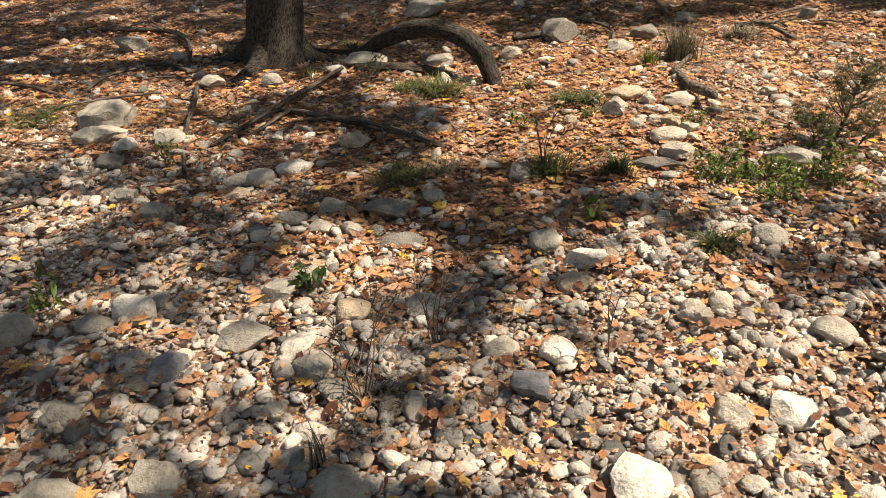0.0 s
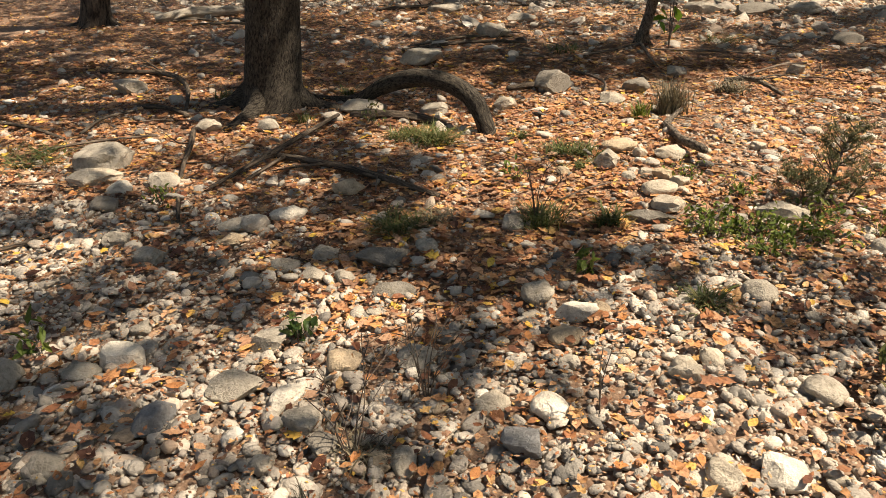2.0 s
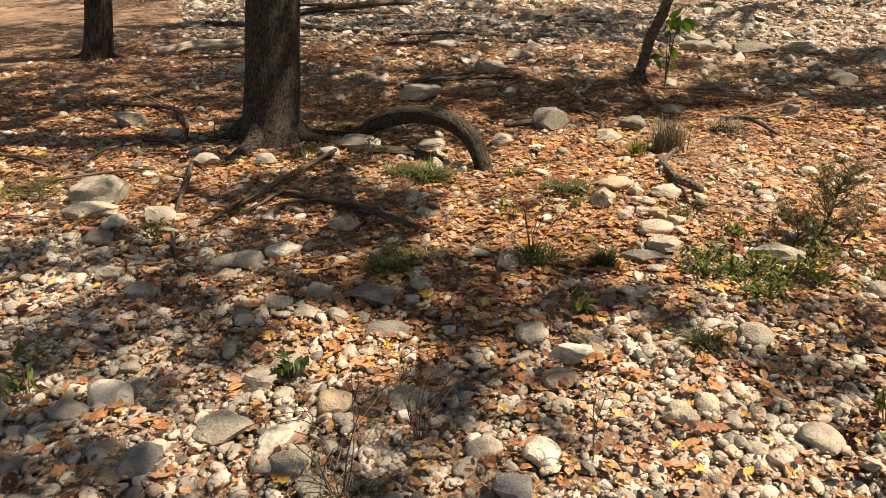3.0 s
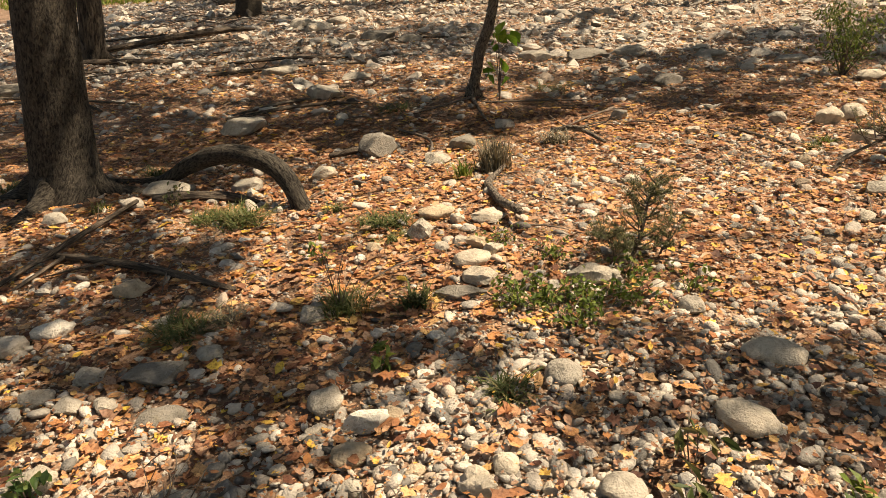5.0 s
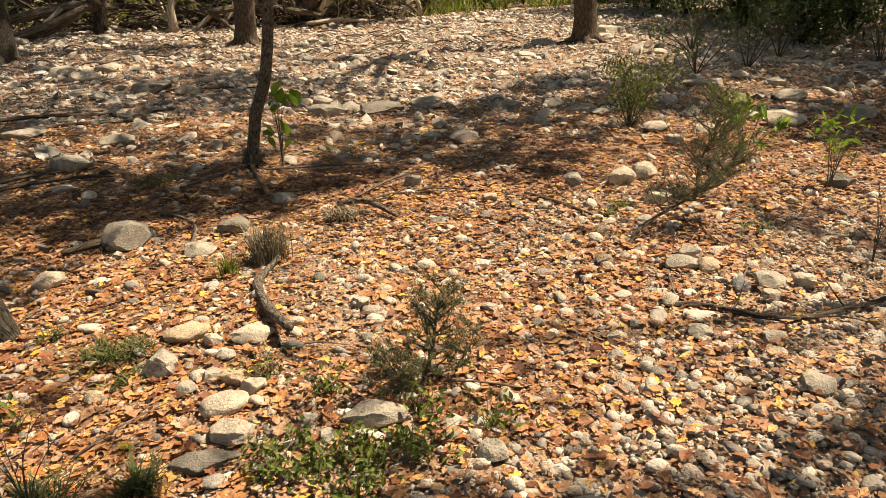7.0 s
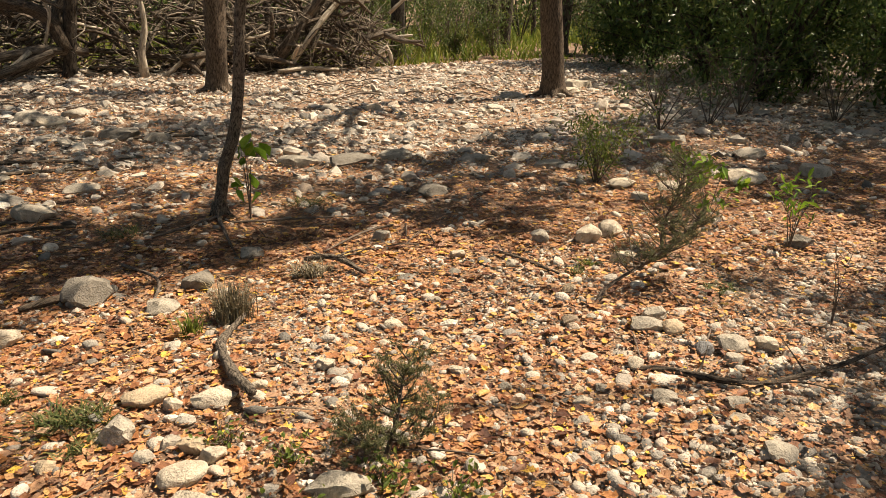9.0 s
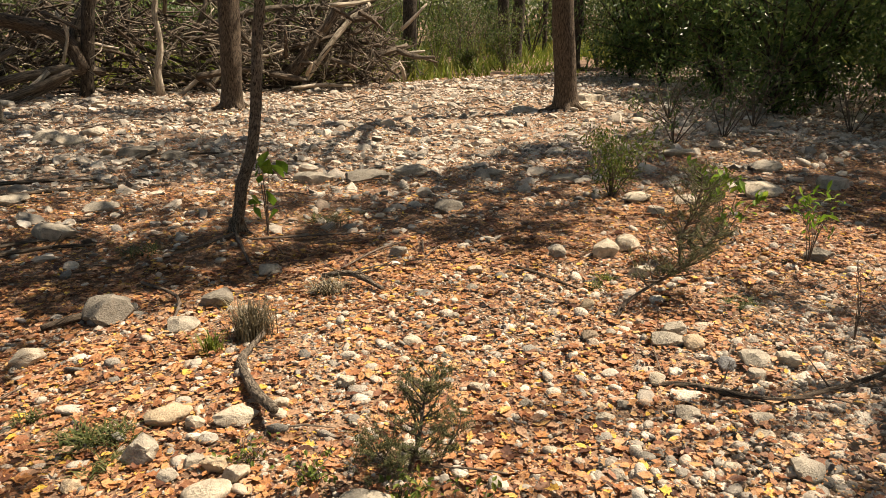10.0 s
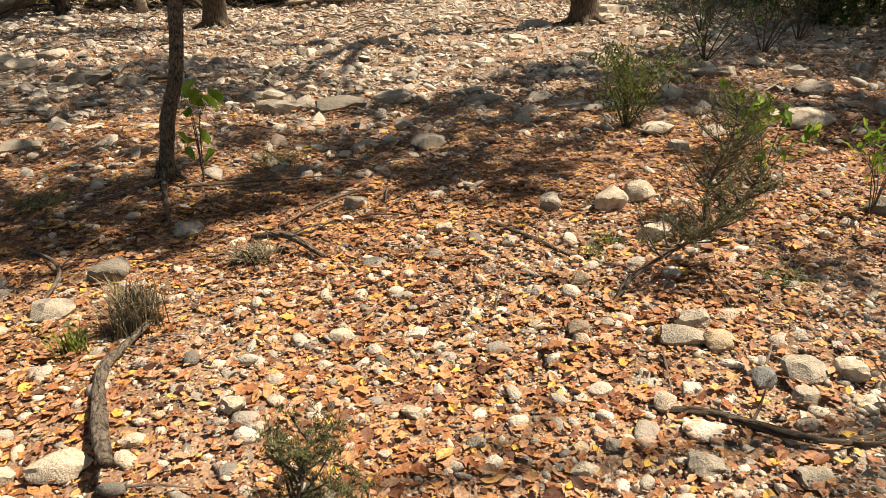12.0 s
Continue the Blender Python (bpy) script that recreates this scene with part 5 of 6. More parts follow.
plant(-0.37, 2.20, 0.11, 0.05, 4, 24, 0.045, DARKGREEN, "small dark green oak seedling between stones", 40, "seedling", "plant", 0.9, 1, 0.003, 0.3, scatter_r=0.12, sprig=1)
plant(-1.21, 2.06, 0.16, 0.06, 3, 18, 0.05, HERB, "small green seedling between pebbles", 41, "seedling", "plant", 0.6, 1, 0.002, 0.2, scatter_r=0.1, sprig=1)
plant(1.42, 1.80, 0.18, 0.14, 4, 16, 0.065, GRASS, "green weed with long narrow leaves", 42, "weed", "plant", 0.5, 1, 0.003, 0.2, scatter_r=0.06, sprig=1)
plant(1.52, 2.02, 0.16, 0.12, 4, 14, 0.065, GRASS, "green weed with long narrow leaves", 43, "weed", "plant", 0.5, 1, 0.003, 0.2, scatter_r=0.06, sprig=1)
plant(0.66, 2.66, 0.10, 0.08, 4, 24, 0.045, HERB, "small green seedling between pebbles", 44, "seedling", "plant", 0.9, 1, 0.002, 0.2, scatter_r=0.1, sprig=1)
plant(1.90, 1.78, 0.08, 0.10, 5, 20, 0.05, HERB, "small light green weed beside a stone", 45, "weed", "plant", 0.9, 1, 0.002, 0.2, scatter_r=0.15, sprig=1)
plant(0.42, 3.6, 0.08, 0.10, 5, 30, 0.03, HERB, "small herb between leaves", 46, "weed", "plant", 0.9, 1, 0.002, 0.2, scatter_r=0.2, sprig=1)
plant(-1.3, 3.3, 0.10, 0.08, 5, 40, 0.025, HERB, "small green weed between pebbles", 47, "weed", "plant", 0.9, 1, 0.002, 0.2, scatter_r=0.2, sprig=1)
plant(-0.45, 4.55, 0.14, 0.10, 5, 40, 0.03, GRASS, "small yellowish weed among sticks", 48, "weed", "plant", 0.9, 1, 0.002, 0.2, scatter_r=0.2, sprig=2)
DRY = "dry bare weed stalks with reddish thin stems"
plant(-0.09, 1.66, 0.40, 0.18, 5, 12, 0.02, DRYGRASS, DRY, 50, "dry_weed", "plant", 0.4, 2, 0.003, 0.3, scatter_r=0.03, sprig=3)
tuft(-0.08, 1.66, 0.12, 0.09, 110, DRYGRASS, "reddish-brown dry grass clump", 51, 0.003)
tuft(-0.16, 1.42, 0.05, 0.22, 22, DRYGRASS, "pale dry grass stalks", 52, 0.003)
plant(0.10, 1.92, 0.36, 0.14, 6, 16, 0.02, DRYGRASS, DRY, 53, "dry_weed", "plant", 0.4, 2, 0.0025, 0.3, scatter_r=0.03, sprig=3)
plant(0.62, 1.85, 0.28, 0.06, 2, 10, 0.015, JUNIPER, "single thin wiry weed", 54, "dry_weed", "plant", 0.4, 2, 0.002, 0.3, scatter_r=0.03, sprig=2)
plant(0.50, 3.2, 0.34, 0.12, 6, 12, 0.02, DRYGRASS, DRY, 55, "dry_weed", "plant", 0.4, 2, 0.0025, 0.3, scatter_r=0.03, sprig=2)
plant(4.35, 3.6, 0.5, 0.2, 5, 14, 0.02, DRYGRASS, DRY, 56, "dry_weed", "plant", 0.4, 2, 0.003, 0.3, scatter_r=0.03, sprig=3)

# ---- driftwood jam ----
jam_r = random.Random(5)
JAM = "driftwood logs of the flood jam"


def log(pts, mat, label, seed):
    t = anchor("driftwood_log", pts[0][0], pts[0][1], None, label, "log", JAM)
    o = np.array(t.location)
    part("stem", limb_mesh("stem", [rel(pts, o)], mat, 9, 0.18, 0.1, seed), t)


log([(-1.6, 17.0, 0.42, 0.09), (-0.9, 17.1, 0.55, 0.10), (-0.3, 17.3, 0.62, 0.10), (0.35, 17.6, 0.55, 0.07)], WOOD, "thick grey log resting in the jam", 1)
log([(-1.5, 17.0, 0.04, 0.05), (-1.0, 17.1, 0.25, 0.06), (-0.55, 17.2, 0.5, 0.06)], WOOD_DARK, "dark leaning log in the jam", 2)
# bleached stump given the darker WOOD for the shade it stands in
log([(0.1, 17.6, 0.6, 0.14), (-0.1, 17.7, 1.2, 0.14), (0.25, 17.8, 1.9, 0.12), (0.4, 17.9, 2.3, 0.05)], WOOD, "broken bleached stump standing up in the jam", 3)
log([(-0.35, 17.3, 0.75, 0.03), (-0.2, 17.3, 1.3, 0.035), (-0.35, 17.3, 1.7, 0.02)], WOOD_PALE, "bleached forked branch stuck in the jam", 4)
log([(-2.6, 17.2, 1.9, 0.1), (-1.2, 17.3, 1.55, 0.12), (-0.3, 17.4, 1.25, 0.13), (0.0, 17.4, 0.6, 0.13)], WOOD_DARK, "dark bent limb arching over driftwood", 5)
log([(1.0, 18.6, 2.6, 0.12), (2.0, 18.6, 2.1, 0.16), (2.8, 18.7, 2.0, 0.12), (3.4, 18.8, 2.1, 0.06)], WOOD_DARK, "dark curved limb over the jam", 6)
log([(2.3, 17.8, 0.1, 0.05), (2.8, 18.0, 0.7, 0.06), (3.1, 18.1, 1.3, 0.05)], WOOD_PALE, "pale splintered trunk piece", 7)
log([(2.0, 18.3, 1.25, 0.05), (3.5, 18.5, 1.7, 0.07), (5.0, 18.7, 1.8, 0.06)], WOOD, "long grey pole on top of the jam", 8)
log([(4.1, 17.7, 0.35, 0.13), (4.5, 17.8, 0.9, 0.13), (5.1, 18.0, 1.5, 0.12), (5.6, 18.1, 2.2, 0.1)], WOOD_DARK, "dark log leaning on the driftwood jam", 9)
log([(4.3, 17.7, 0.1, 0.05), (4.9, 17.7, 0.9, 0.06), (5.5, 17.9, 1.5, 0.06), (6.0, 18.0, 1.85, 0.05)], WOOD_PALE, "pale bare pole leaning on the jam", 10)
log([(4.0, 17.4, 0.10, 0.035), (4.7, 17.5, 0.14, 0.045), (5.4, 17.6, 0.08, 0.03)], WOOD_PALE, "pale split plank-like log on the gravel", 11)
log([(-1.6, 16.9, 0.02, 0.03), (-1.0, 17.0, 0.30, 0.04), (-0.6, 17.1, 0.62, 0.05)], WOOD_PALE, "curved bleached root reaching out of the jam", 31)
log([(-1.3, 16.8, 0.02, 0.03), (-0.8, 17.0, 0.22, 0.04), (-0.3, 17.2, 0.50, 0.05)], WOOD, "curved grey root reaching out of the jam", 32)
log([(-1.75, 16.9, 0.25, 0.03), (-1.5, 17.0, 0.75, 0.05), (-1.1, 17.2, 1.05, 0.06)], WOOD, "curved grey root arching at the jam's edge", 33)
log([(6.2, 17.8, 0.1, 0.05), (6.6, 17.8, 0.55, 0.05), (6.7, 17.7, 0.15, 0.05)], WOOD_PALE, "broken pale branch on the gravel", 12)
log([(5.9, 18.5, 1.0, 0.05), (7.0, 18.7, 0.75, 0.05), (8.0, 19.0, 0.45, 0.03)], WOOD_DARK, "dark low branch at the jam's end", 13)
log([(1.35, 17.6, 0.0, 0.10), (1.33, 17.6, 0.5, 0.085), (1.45, 17.6, 1.1, 0.06), (1.4, 17.6, 1.7, 0.055), (1.5, 17.6, 2.2, 0.05), (1.5, 17.6, 3.4, 0.03)], WOOD_PALE, "slim bleached dead trunk standing", 14)
log([(1.7, 17.5, 0.03, 0.05), (2.2, 17.6, 0.4, 0.04), (2.6, 17.8, 0.5, 0.03)], WOOD_PALE, "pale curved branch on the gravel", 15)
log([(-2.2, 16.6, 0.05, 0.08), (-1.2, 16.9, 0.2, 0.09), (-0.2, 17.0, 0.6, 0.07)], WOOD, "grey log at the foot of the jam", 16)
# mostly dark wood, since the shade on the jam is in the colour
for k in range(90):
    x = jam_r.uniform(-2.0, 6.8)
    y = 17.8 + jam_r.uniform(-0.5, 1.6)
    top = 1.9 * math.exp(-((x - 2.6) / 5.5) ** 4) * (0.55 if -0.2 < x < 1.2 else 1)
    z, th, L = jam_r.uniform(0.1, top), jam_r.gauss(0, 1.1), jam_r.uniform(0.5, 1.5)
    dz = jam_r.gauss(0, 0.5)
    q = jam_r.uniform(0.02, 0.06)
    a, b = np.array([x, y, z]), np.array([x + math.cos(th) * L, y + math.sin(th) * L * 0.5, max(0.06, z + dz)])
    m = (a + b) / 2 + np.array([0, 0, jam_r.gauss(0, 0.05)])
    log([(*a, q), (*m, q * 0.9), (*b, q * 0.5)], jam_r.choice((WOOD, WOOD_DARK, WOOD_DARK, WOOD_PALE, WOOD_DARK)), "weathered driftwood limb tangled in the jam", 40 + k)


def brush(count, y0, y1, mat, label, thick, long_, seed):
    """A tangled heap of sticks, high in the middle and hollow low down."""
    r = random.Random(seed)
    runs = []
    for k in range(count):
        x, y = r.uniform(-1.9, 6.5), r.uniform(y0, y1)
        top = (0.55 + 1.9 * float(lattice_noise(x, y0, 1.3, 91))) * math.exp(-((x - 2.6) / 5.0) ** 6)
        z, th, L, dz = r.uniform(0.02, max(0.1, top)), r.uniform(0, 6.28), r.uniform(*long_), r.gauss(0, 0.35)
        if -0.3 < x < 2.0 and 0.35 < z < 1.0 and r.random() < 0.8:
            continue
        q = r.uniform(*thick)
        e = (x + math.cos(th) * L, y + math.sin(th) * L * 0.6, max(0.02, z + dz))
        runs.append([(x, y, z, q), ((x + e[0]) / 2 + r.gauss(0, 0.04), (y + e[1]) / 2, (z + e[2]) / 2 + r.gauss(0, 0.07), q * 0.8), (*e, q * 0.35)])
    tagged(part("brush_heap", limb_mesh("brush_heap", runs, mat, 4, 0.35, 0.05, seed)), label, "brush", kind="stuff")


# back sticks in dark wood stand in for the shade within the jam
brush(1100, 18.0, 19.9, WOOD_DARK, "tangled heap of flood-washed sticks, coloured dark as the jam's shaded inside", (0.010, 0.034), (0.4, 1.2), 9)
brush(800, 17.5, 19.0, WOOD, "grey tangled heap of flood-washed sticks and brush", (0.006, 0.022), (0.25, 0.9), 10)
brush(300, 17.4, 18.6, WOOD_PALE, "bleached thin sticks tangled in the flood heap", (0.005, 0.016), (0.2, 0.7), 11)
for k in range(14):
    x, y, z = jam_r.uniform(-1.6, 6.2), jam_r.uniform(17.4, 18.4), jam_r.uniform(0.2, 1.5)
    th, L, q = jam_r.gauss(0, 0.9), jam_r.uniform(0.6, 1.4), jam_r.uniform(0.035, 0.075)
    log([(x, y, z, q), (x + math.cos(th) * L * 0.5 + jam_r.gauss(0, 0.1), y, z + math.sin(th) * L * 0.35, q * 0.95), (x + math.cos(th) * L, y + 0.2, max(0.1, z + math.sin(th) * L * 0.7), q * 0.7)], jam_r.choice((WOOD, WOOD_DARK, WOOD_DARK)), "thick weathered driftwood log in the flood jam", 150 + k)
runs = []
for k in range(120):
    x, y, th, L = jam_r.uniform(-3.5, 7.5), jam_r.uniform(12.5, 17.5), jam_r.uniform(0, 6.28), jam_r.uniform(0.2, 0.8)
    z, q = 0.03, jam_r.uniform(0.006, 0.015)
    a, b = (x, y, hz(x, y) + z), (x + math.cos(th) * L, y + math.sin(th) * L, 0)
    runs.append([(*a, q), ((a[0] + b[0]) / 2, (a[1] + b[1]) / 2, a[2] + 0.05, q), (b[0], b[1], hz(b[0], b[1]) + 0.02, q * 0.5)])
for k in range(160):
    x, y, th, L = jam_r.uniform(-3.5, 5), jam_r.uniform(2.8, 11), jam_r.uniform(0, 6.28), jam_r.uniform(0.08, 0.4)
    q = jam_r.uniform(0.0025, 0.006)
    ex, ey = x + math.cos(th) * L, y + math.sin(th) * L
    runs.append([(x, y, hz(x, y) + 0.02, q), ((x + ex) / 2, (y + ey) / 2, hz((x + ex) / 2, (y + ey) / 2) + 0.035, q), (ex, ey, hz(ex, ey) + 0.02, q * 0.5)])
tagged(part("scattered_twigs", limb_mesh("scattered_twigs", runs, TWIG, 4, 0.25, 0.05, 19)), "scattered thin twigs lying on litter and gravel", "twigs", kind="stuff")

# ---- shrubs and woods behind ----
EVER = "dense dark evergreen shrub in deep shade"
for k, (x, y, tall, sp, n) in enumerate(((12.9, 17.6, 3.6, 1.6, 5200), (15.0, 16.2, 3.8, 1.8, 5200), (13.6, 14.2, 3.2, 1.6, 4200), (12.9, 11.6, 3.2, 1.6, 4200), (12.6, 9.2, 3.0, 1.6, 4200), (16.0, 12.8, 4.0, 2.0, 4600), (10.9, 10.7, 2.4, 1.3, 2600), (15.0, 19.5, 4.0, 1.9, 4000), (12.6, 15.9, 3.4, 1.5, 4600), (11.9, 13.2, 3.0, 1.4, 3600), (14.2, 10.6, 3.6, 1.8, 4200), (11.6, 7.8, 2.4, 1.2, 2600), (14.5, 7.0, 3.4, 1.8, 3600))):
    plant(x, y, tall, sp, 13, int(n * 1.7), 0.13, DARKGREEN, EVER, 60 + k, "evergreen_shrub", "shrub", 0.7, 2, 0.035, 0.05, (0, 0), BARK_FAR, 0.09, 9)
for k, (x, y, tall) in enumerate(((8.3, 9.0, 1.0), (9.4, 9.6, 1.2), (10.2, 8.6, 1.1), (8.8, 10.8, 0.9), (7.4, 8.9, 0.7))):
    plant(x, y, tall, 0.8, 8, 260, 0.06, DARKGREEN, "thin twiggy understorey shrub with sparse leaves", 80 + k, "twiggy_shrub", "shrub", 0.7, 2, 0.010, 0.3, (0.2, 0.1), TWIG, 0.06, 5)
for k, (x, y, tall) in enumerate(((9.4, 20.3, 0.7), (13.8, 20.6, 1.6), (6.6, 20.6, 1.1), (14.2, 18.2, 1.2), (3.4, 20.5, 2.2), (6.3, 21.6, 2.4), (-2.6, 18.4, 2.0), (-0.8, 19.8, 2.4), (7.4, 19.6, 1.0), (8.7, 20.9, 1.5), (9.9, 21.8, 1.9), (11.0, 21.2, 1.3), (10.4, 23.6, 2.4), (7.6, 23.4, 2.6), (9.0, 25.5, 3.0), (11.8, 23.0, 1.8), (12.2, 26.0, 3.0))):
    plant(x, y, tall, tall * 0.5, 9, 900, 0.08, GREEN, "leafy green undergrowth shrub at the wood's edge", 90 + k, "undergrowth_shrub", "shrub", 0.8, 2, 0.012, 0.2, (0, 0), TWIG, 0.09, 4)
mr = np.random.default_rng(31)
n = 46000
mx, my = mr.uniform(-8, 34, n), 19.2 + mr.uniform(0, 1, n) ** 1.3 * 24
keep = 0.6 * lattice_noise(mx, my, 1.6, 41) + 0.4 * lattice_noise(mx, my, 0.5, 42) > 0.42
mx, my = mx[keep], my[keep]
n = len(mx)
blade = (np.array([(-0.5, 0, 0), (0.5, 0, 0), (0.35, 0.1, 0.5), (0.0, 0.35, 1.0), (-0.35, 0.1, 0.5)]), np.array([(0, 1, 2), (0, 2, 4), (4, 2, 3)]))
tall = mr.uniform(0.1, 0.45, n) * (1 + 0.03 * (my - 19))
tagged(part("meadow_grass", scattered("meadow_grass", [blade], np.zeros(n, int), np.stack([mx, my, height(mx, my)], -1), np.stack([tall * 0.12, tall, tall], -1), turns(mr.uniform(0, 6.28, n), mr.normal(0, 0.4, n), mr.normal(0, 0.4, n)), MEADOW, False)), "tall sunlit yellow-green grass behind the gravel", "grass", kind="stuff")

wr = random.Random(77)
for k in range(34):
    th = radians(wr.uniform(40, 115))
    d = wr.uniform(24, 42)
    x, y = 1 + d * math.cos(th), 1 + d * math.sin(th)
    q = wr.uniform(0.08, 0.2)
    tree(x, y, [(0, 0, -0.1, q * 1.4), (0, 0, 0.5, q), (wr.gauss(0, 0.15), 0, 2.5, q * 0.9), (wr.gauss(0, 0.4), 0, 6.5, q * 0.4)], BARK_FAR, (0, 0, 6.5, 2.4, 1.6), "dark-barked woodland tree with green leaves", 200 + k, 8, 0, leaf=0.24, leaves=1100, group="woodland trees beyond the meadow", branches=3)
for k in range(80):
    th = radians(20 + 105 * (k + wr.random()) / 80)
    d = wr.uniform(29, 41)
    x, y = 1 + d * math.cos(th), 1 + d * math.sin(th)
    h = wr.uniform(1.6, 4.6)
    plant(x, y, h, h * 0.55, 5, 1150, 0.17, GREEN if k % 3 else DARKGREEN, "tall leafy green thicket shrub of the wood", 300 + k, "thicket_shrub", "shrub", 0.9, 2, 0.03, 0.1, (0, 0), BARK_FAR, 0.12, 2)
for k in range(44):
    th = radians(15 + 115 * (k + wr.random()) / 44)
    d = wr.uniform(40, 60)
    x, y = 1 + d * math.cos(th), 1 + d * math.sin(th)
    h = wr.uniform(4.0, 7.0)
    plant(x, y, h, h * 0.6, 4, 800, 0.44, GREEN, "tall leafy green thicket shrub of the wood", 600 + k, "thicket_shrub", "shrub", 0.9, 2, 0.05, 0.05, (0, 0), BARK_FAR, 0.14, 2)
for k in range(26):
    th = radians(125 + 260 * (k + 0.5 * wr.random()) / 26)
    d = wr.uniform(9, 18)
    x, y = 1 + d * math.cos(th), 1 + d * math.sin(th)
    tree(x, y, [(0, 0, -0.1, 0.22), (0, 0, 0.5, 0.16), (0, 0, 2.5, 0.15), (wr.gauss(0, 0.4), 0, 6.0, 0.08)], BARK_FAR, (0, 0, 6.5, 2.6, 2.2), "dark-barked woodland tree round the clearing", 400 + k, 8, 0, leaf=0.26, leaves=900, group="woodland trees round the clearing", branches=3)

# ---- gravel and fallen leaves ----
ROUND = [stone_shape(2, 500 + k, 0.4 if k % 2 else 0.85, 0.19) for k in range(14)]
LOW = [stone_shape(2 if k < 3 else 1, 540 + k, 0.6, 0.2) for k in range(12)]
COARSE = [stone_shape(2, 580 + k, 0.85, 0.18) for k in range(10)]


def pebble_set(n, x0, x1, y0, y1, sizes, density, seed):
    r = np.random.default_rng(seed)
    x, y = r.uniform(x0, x1, n), r.uniform(y0, y1, n)
    keep = r.uniform(0, 1, n) < density(x, y)
    x, y = x[keep], y[keep]
    n = len(x)
    s = sizes(r, n) * 0.5
    scl = np.stack([s * r.uniform(0.85, 1.5, n), s * r.uniform(0.75, 1.1, n), s * r.uniform(0.34, 0.7, n)], -1)
    pos = np.stack([x, y, height(x, y) + scl[:, 2] * r.uniform(-0.1, 0.7, n)], -1)
    return pos, scl, turns(r.uniform(0, 6.28, n), r.normal(0, 0.3, n), r.normal(0, 0.3, n)), r


def in_view(x, y):
    """The stretch of bank that the walk looks at."""
    return (y > -1.2) & (x > -1.6 - 0.55 * y) & (x < 2.4 + 1.25 * y) & (x < 11)


# single pebbles and leaves beside the path
pos, scl, rot, r = pebble_set(900, -1.8, 2.6, 1.0, 3.3, lambda r, n: np.clip(r.lognormal(math.log(0.052), 0.25, n), 0.035, 0.09), lambda x, y: stony(x, y), 61)
shapes = [tri_mesh("pebble", v, f, STONE_ONE) for v, f in ROUND]
for k in range(min(300, len(pos))):
    ob = part("pebble", shapes[k % 14], ground)
    ob.matrix_world = Matrix.Translation(pos[k]) @ Matrix(rot[k]).to_4x4() @ Matrix.Diagonal((*scl[k], 1))
rest = slice(300, len(pos))
tagged(part("large_pebbles", scattered("large_pebbles", ROUND, r.integers(0, 14, len(pos[rest])), pos[rest], scl[rest], rot[rest], STONE_MANY)), "palm-sized rounded cream and grey creek pebbles", "pebbles", kind="stuff")
pos, scl, rot, r = pebble_set(52000, -3.2, 5.6, -0.6, 5.4, lambda r, n: np.clip(r.lognormal(math.log(0.028), 0.48, n), 0.012, 0.085), lambda x, y: np.where(in_view(x, y), np.where(y > 0.7, 1, 0.3) * (0.27 + 0.25 * np.exp(-(((x - 2.9) / 1.3) ** 2 + ((y - 4.2) / 1.1) ** 2)) + 0.5 * stony(x, y) ** 1.3), 0), 62)
tagged(part("pebbles", scattered("pebbles", ROUND + LOW, np.where(scl[:, 0] > 0.036, r.integers(0, 14, len(pos)), np.where(scl[:, 0] > 0.019, 14 + r.integers(0, 12, len(pos)), 17 + r.integers(0, 9, len(pos)))), pos, scl, rot, STONE_MANY)), "rounded cream, grey and tan creek pebbles lying loose", "pebbles", kind="stuff")
pos, scl, rot, r = pebble_set(8000, -2.0, 3.2, 0.95, 3.4, lambda r, n: np.clip(r.lognormal(math.log(0.030), 0.4, n), 0.016, 0.07), lambda x, y: np.where(in_view(x, y), stony(x, y) ** 1.5, 0), 66)
pos[:, 2] += 0.012
tagged(part("loose_pebbles", scattered("loose_pebbles", ROUND + LOW, np.where(scl[:, 0] > 0.021, r.integers(0, 14, len(pos)), 17 + r.integers(0, 9, len(pos))), pos, scl, rot, STONE_MANY)), "pale creek pebbles lying on top of the gravel", "pebbles", kind="stuff")
pos, scl, rot, r = pebble_set(22000, -2.8, 5.4, 0.9, 5.6, lambda r, n: r.uniform(0.008, 0.018, n), lambda x, y: np.where(in_view(x, y), 0.55 + 0.45 * stony(x, y), 0), 63)
pos[:, 2] += 0.003
tiny = []
for k in range(4):
    bm = bmesh.new()
    bmesh.ops.create_cube(bm, size=1.3)
    bmesh.ops.triangulate(bm, faces=bm.faces)
    bm.verts.ensure_lookup_table()
    for i, p in enumerate(bm.verts):
        p.co *= 0.8 + 0.45 * ((i * 7 + k * 3) % 5) / 5
    bm.verts.index_update()
    tiny.append((np.array([p.co[:] for p in bm.verts]) * np.array([1, 0.75 + 0.1 * k, 0.75]), np.array([[a.index for a in q.verts] for q in bm.faces])))
    bm.free()
tagged(part("fine_gravel", scattered("fine_gravel", tiny, r.integers(0, 4, len(pos)), pos, scl, rot, STONE_MANY)), "fine pale limestone gravel between the pebbles", "gravel", kind="stuff")
pos, scl, rot, r = pebble_set(14000, -4.5, 11.0, 2.6, 10.0, lambda r, n: np.clip(r.lognormal(math.log(0.04), 0.45, n), 0.018, 0.16), lambda x, y: np.where(in_view(x, y), 0.16 + 0.4 * (lattice_noise(x, y, 0.9, 14) > 0.6) + 0.5 * stony(x, y), 0), 64)
order = np.argsort(-scl[:, 0])
pos, scl, rot = pos[order], scl[order], rot[order]
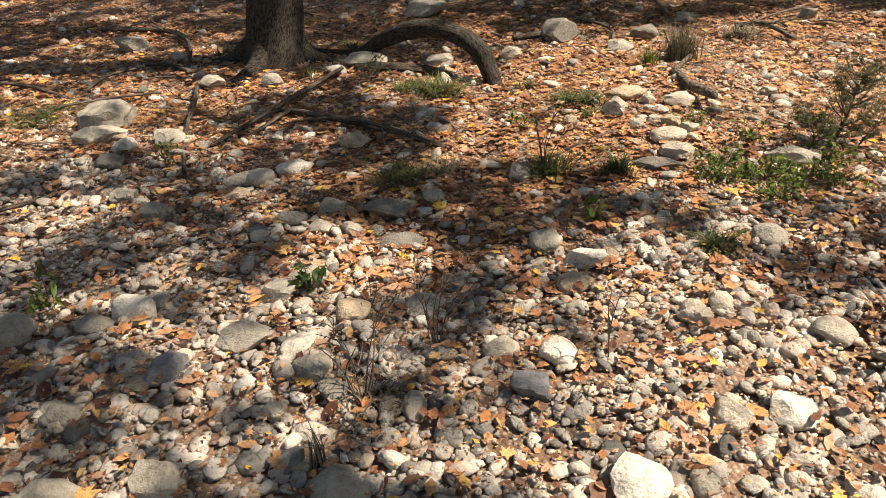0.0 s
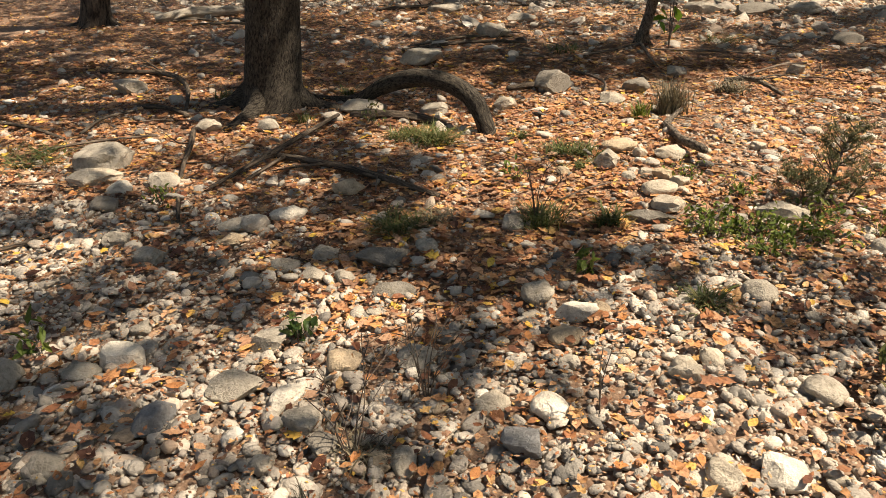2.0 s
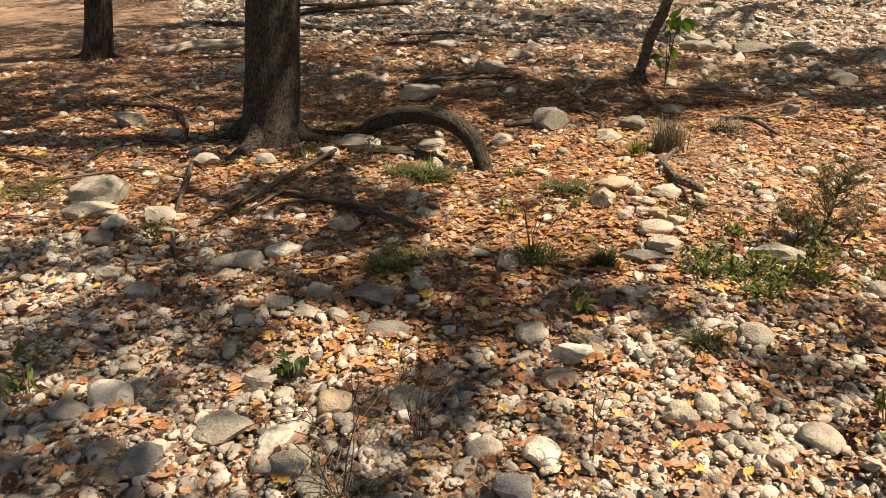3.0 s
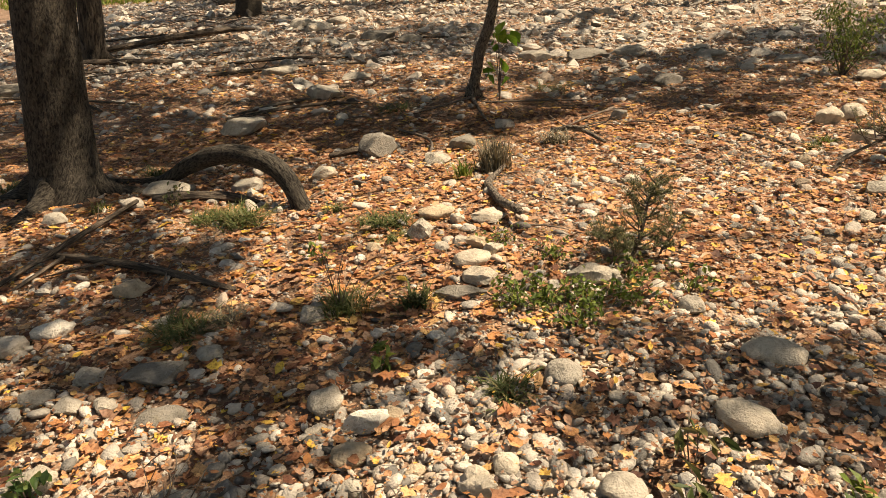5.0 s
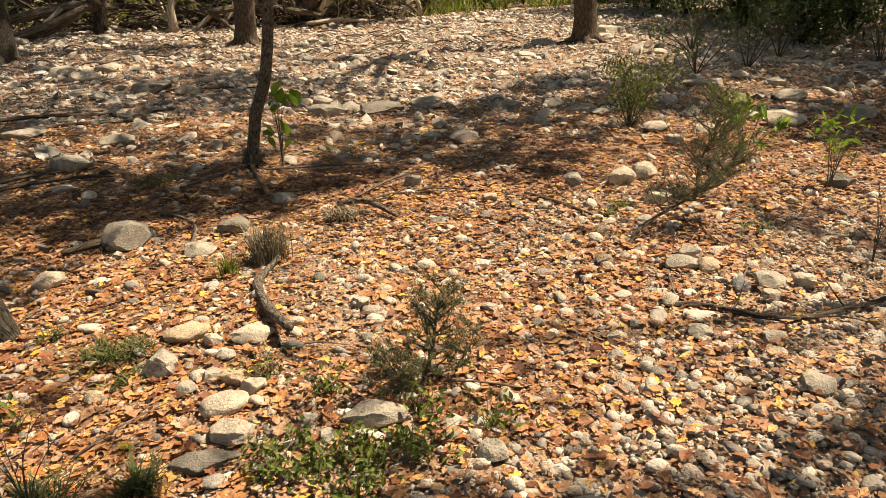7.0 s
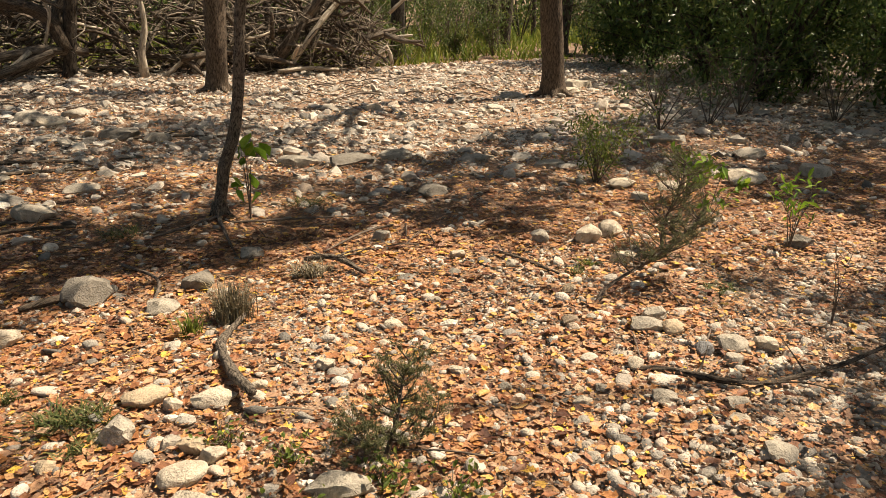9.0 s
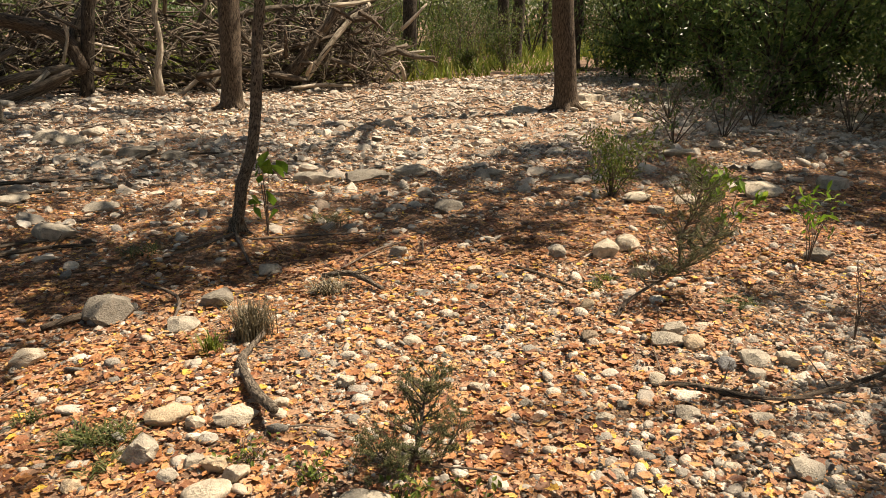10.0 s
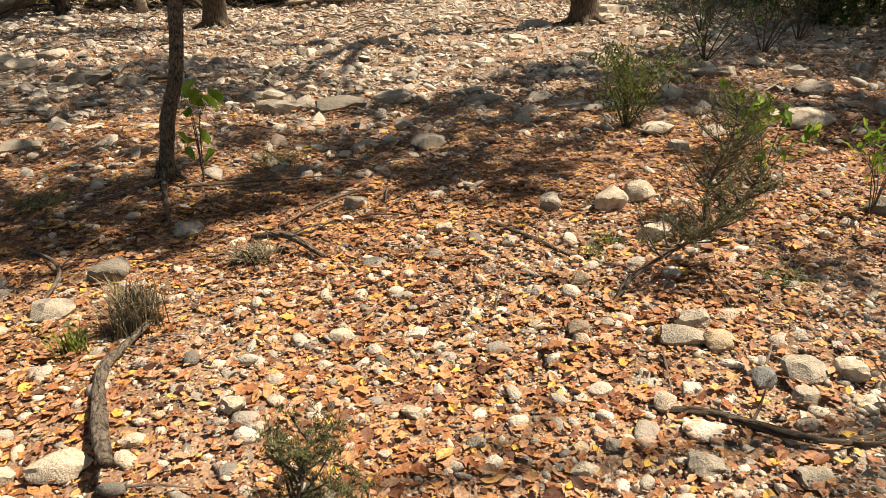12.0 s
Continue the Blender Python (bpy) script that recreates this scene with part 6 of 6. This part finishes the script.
shapes = [tri_mesh("stone", v, f, STONE_ONE) for v, f in COARSE]
for k in range(300):
    ob = part("stone", shapes[k % 10], ground)
    ob.matrix_world = Matrix.Translation(pos[k]) @ Matrix(rot[k]).to_4x4() @ Matrix.Diagonal((*scl[k], 1))
pos, scl, rot = pos[300:], scl[300:], rot[300:]
tagged(part("litter_stones", scattered("litter_stones", ROUND + LOW, np.where(scl[:, 0] > 0.036, r.integers(0, 14, len(pos)), 18 + r.integers(0, 8, len(pos))), pos, scl, rot, STONE_MANY, True, 36)), "small pale stones showing through leaf litter", "stones", kind="stuff")
pos, scl, rot, r = pebble_set(76000, -6.0, 20.0, 6.5, 22.0, lambda r, n: np.clip(r.lognormal(math.log(0.054), 0.55, n), 0.025, 0.26), lambda x, y: np.where((y < 19 + 0.02 * x) & (x < 1.25 * y + 3) & (x > 0.4 - 0.42 * y), 0.14 + 0.82 * stony(x, y), 0), 65)
tagged(part("far_stones", scattered("far_stones", COARSE + LOW[4:], np.where((pos[:, 1] + 0.3 * pos[:, 0] < 8.0) | (scl[:, 0] > 0.14), r.integers(0, 10, len(pos)), 10 + r.integers(0, 8, len(pos))), pos, scl, rot, STONE_MANY, True, 33)), "pale creek cobbles spread over the gravel bar", "stones", kind="stuff")


def litter_set(n, x0, x1, y0, y1, size, density, seed):
    r = np.random.default_rng(seed)
    x, y = r.uniform(x0, x1, n), r.uniform(y0, y1, n)
    keep = r.uniform(0, 1, n) < density(x, y)
    x, y = x[keep], y[keep]
    n = len(x)
    bare = stony(x, y)
    s = size * np.clip(r.lognormal(0, 0.32, n), 0.4, 1.9) * (1 - 0.10 * bare)
    scl = np.stack([s * r.uniform(0.8, 1.15, n), s, s * r.uniform(0.15, 0.95, n)], -1)
    pos = np.stack([x, y, height(x, y) + 0.004 + r.uniform(0, 1, n) ** 2 * 0.016 + 0.024 * bare], -1)
    return pos, scl, turns(r.uniform(0, 6.28, n), r.normal(0, 0.15, n), r.normal(0, 0.15, n)), r


def leafy(x, y):
    clump = 0.22 + 0.75 * lattice_noise(x, y, 0.55, 15) + 0.75 * lattice_noise(x, y, 0.17, 16)
    return np.where(in_view(x, y), np.clip((1.0 - stony(x, y) * (0.80 - 0.18 * np.clip(x - 1.4, 0, 1))) * clump, 0.05, 1), 0)


pos, scl, rot, r = litter_set(2200, -1.4, 2.6, 1.1, 3.2, 0.042, leafy, 71)
shapes = [tri_mesh("fallen_leaf", v, f, LEAF_ONE, False) for v, f in DRY_LEAVES]
for k in range(min(300, len(pos))):
    ob = part("fallen_leaf", shapes[k % 10], ground)
    ob.matrix_world = Matrix.Translation(pos[k]) @ Matrix(rot[k]).to_4x4() @ Matrix.Diagonal((*scl[k], 1))
pos, scl, rot, r = litter_set(150000, -4.5, 9.0, 0.2, 8.8, 0.040, leafy, 72)
tagged(part("leaf_litter", scattered("leaf_litter", DRY_LEAVES + LEAVES[2:], np.where(pos[:, 1] < 6.3, r.integers(0, 10, len(pos)), 10), pos, scl, rot, LITTER, False)), "dry orange, brown and yellow fallen leaves lying loose", "leaves", kind="stuff")
pos, scl, rot, r = litter_set(110000, -6.0, 19.0, 8.0, 19.5, 0.045, lambda x, y: np.where(x < 1.25 * y + 3, 0.95 - 0.68 * stony(x, y), 0), 73)
tagged(part("far_leaf_litter", scattered("far_leaf_litter", LEAVES[1:3], (r.uniform(0, 1, len(pos)) > 0.15).astype(int), pos, scl, rot, LITTER, False)), "dry brown fallen leaves between far cobbles", "leaves", kind="stuff")
pos, scl, rot, r = litter_set(110000, -3.0, 6.0, 0.8, 6.2, 0.015, lambda x, y: np.where(in_view(x, y), 0.95 - 0.45 * stony(x, y), 0), 74)
tagged(part("leaf_crumbs", scattered("leaf_crumbs", LEAVES[2:], np.zeros(len(pos), int), pos, scl, rot, LITTER, False)), "small brown crumbs of broken dry leaves", "leaves", kind="stuff")
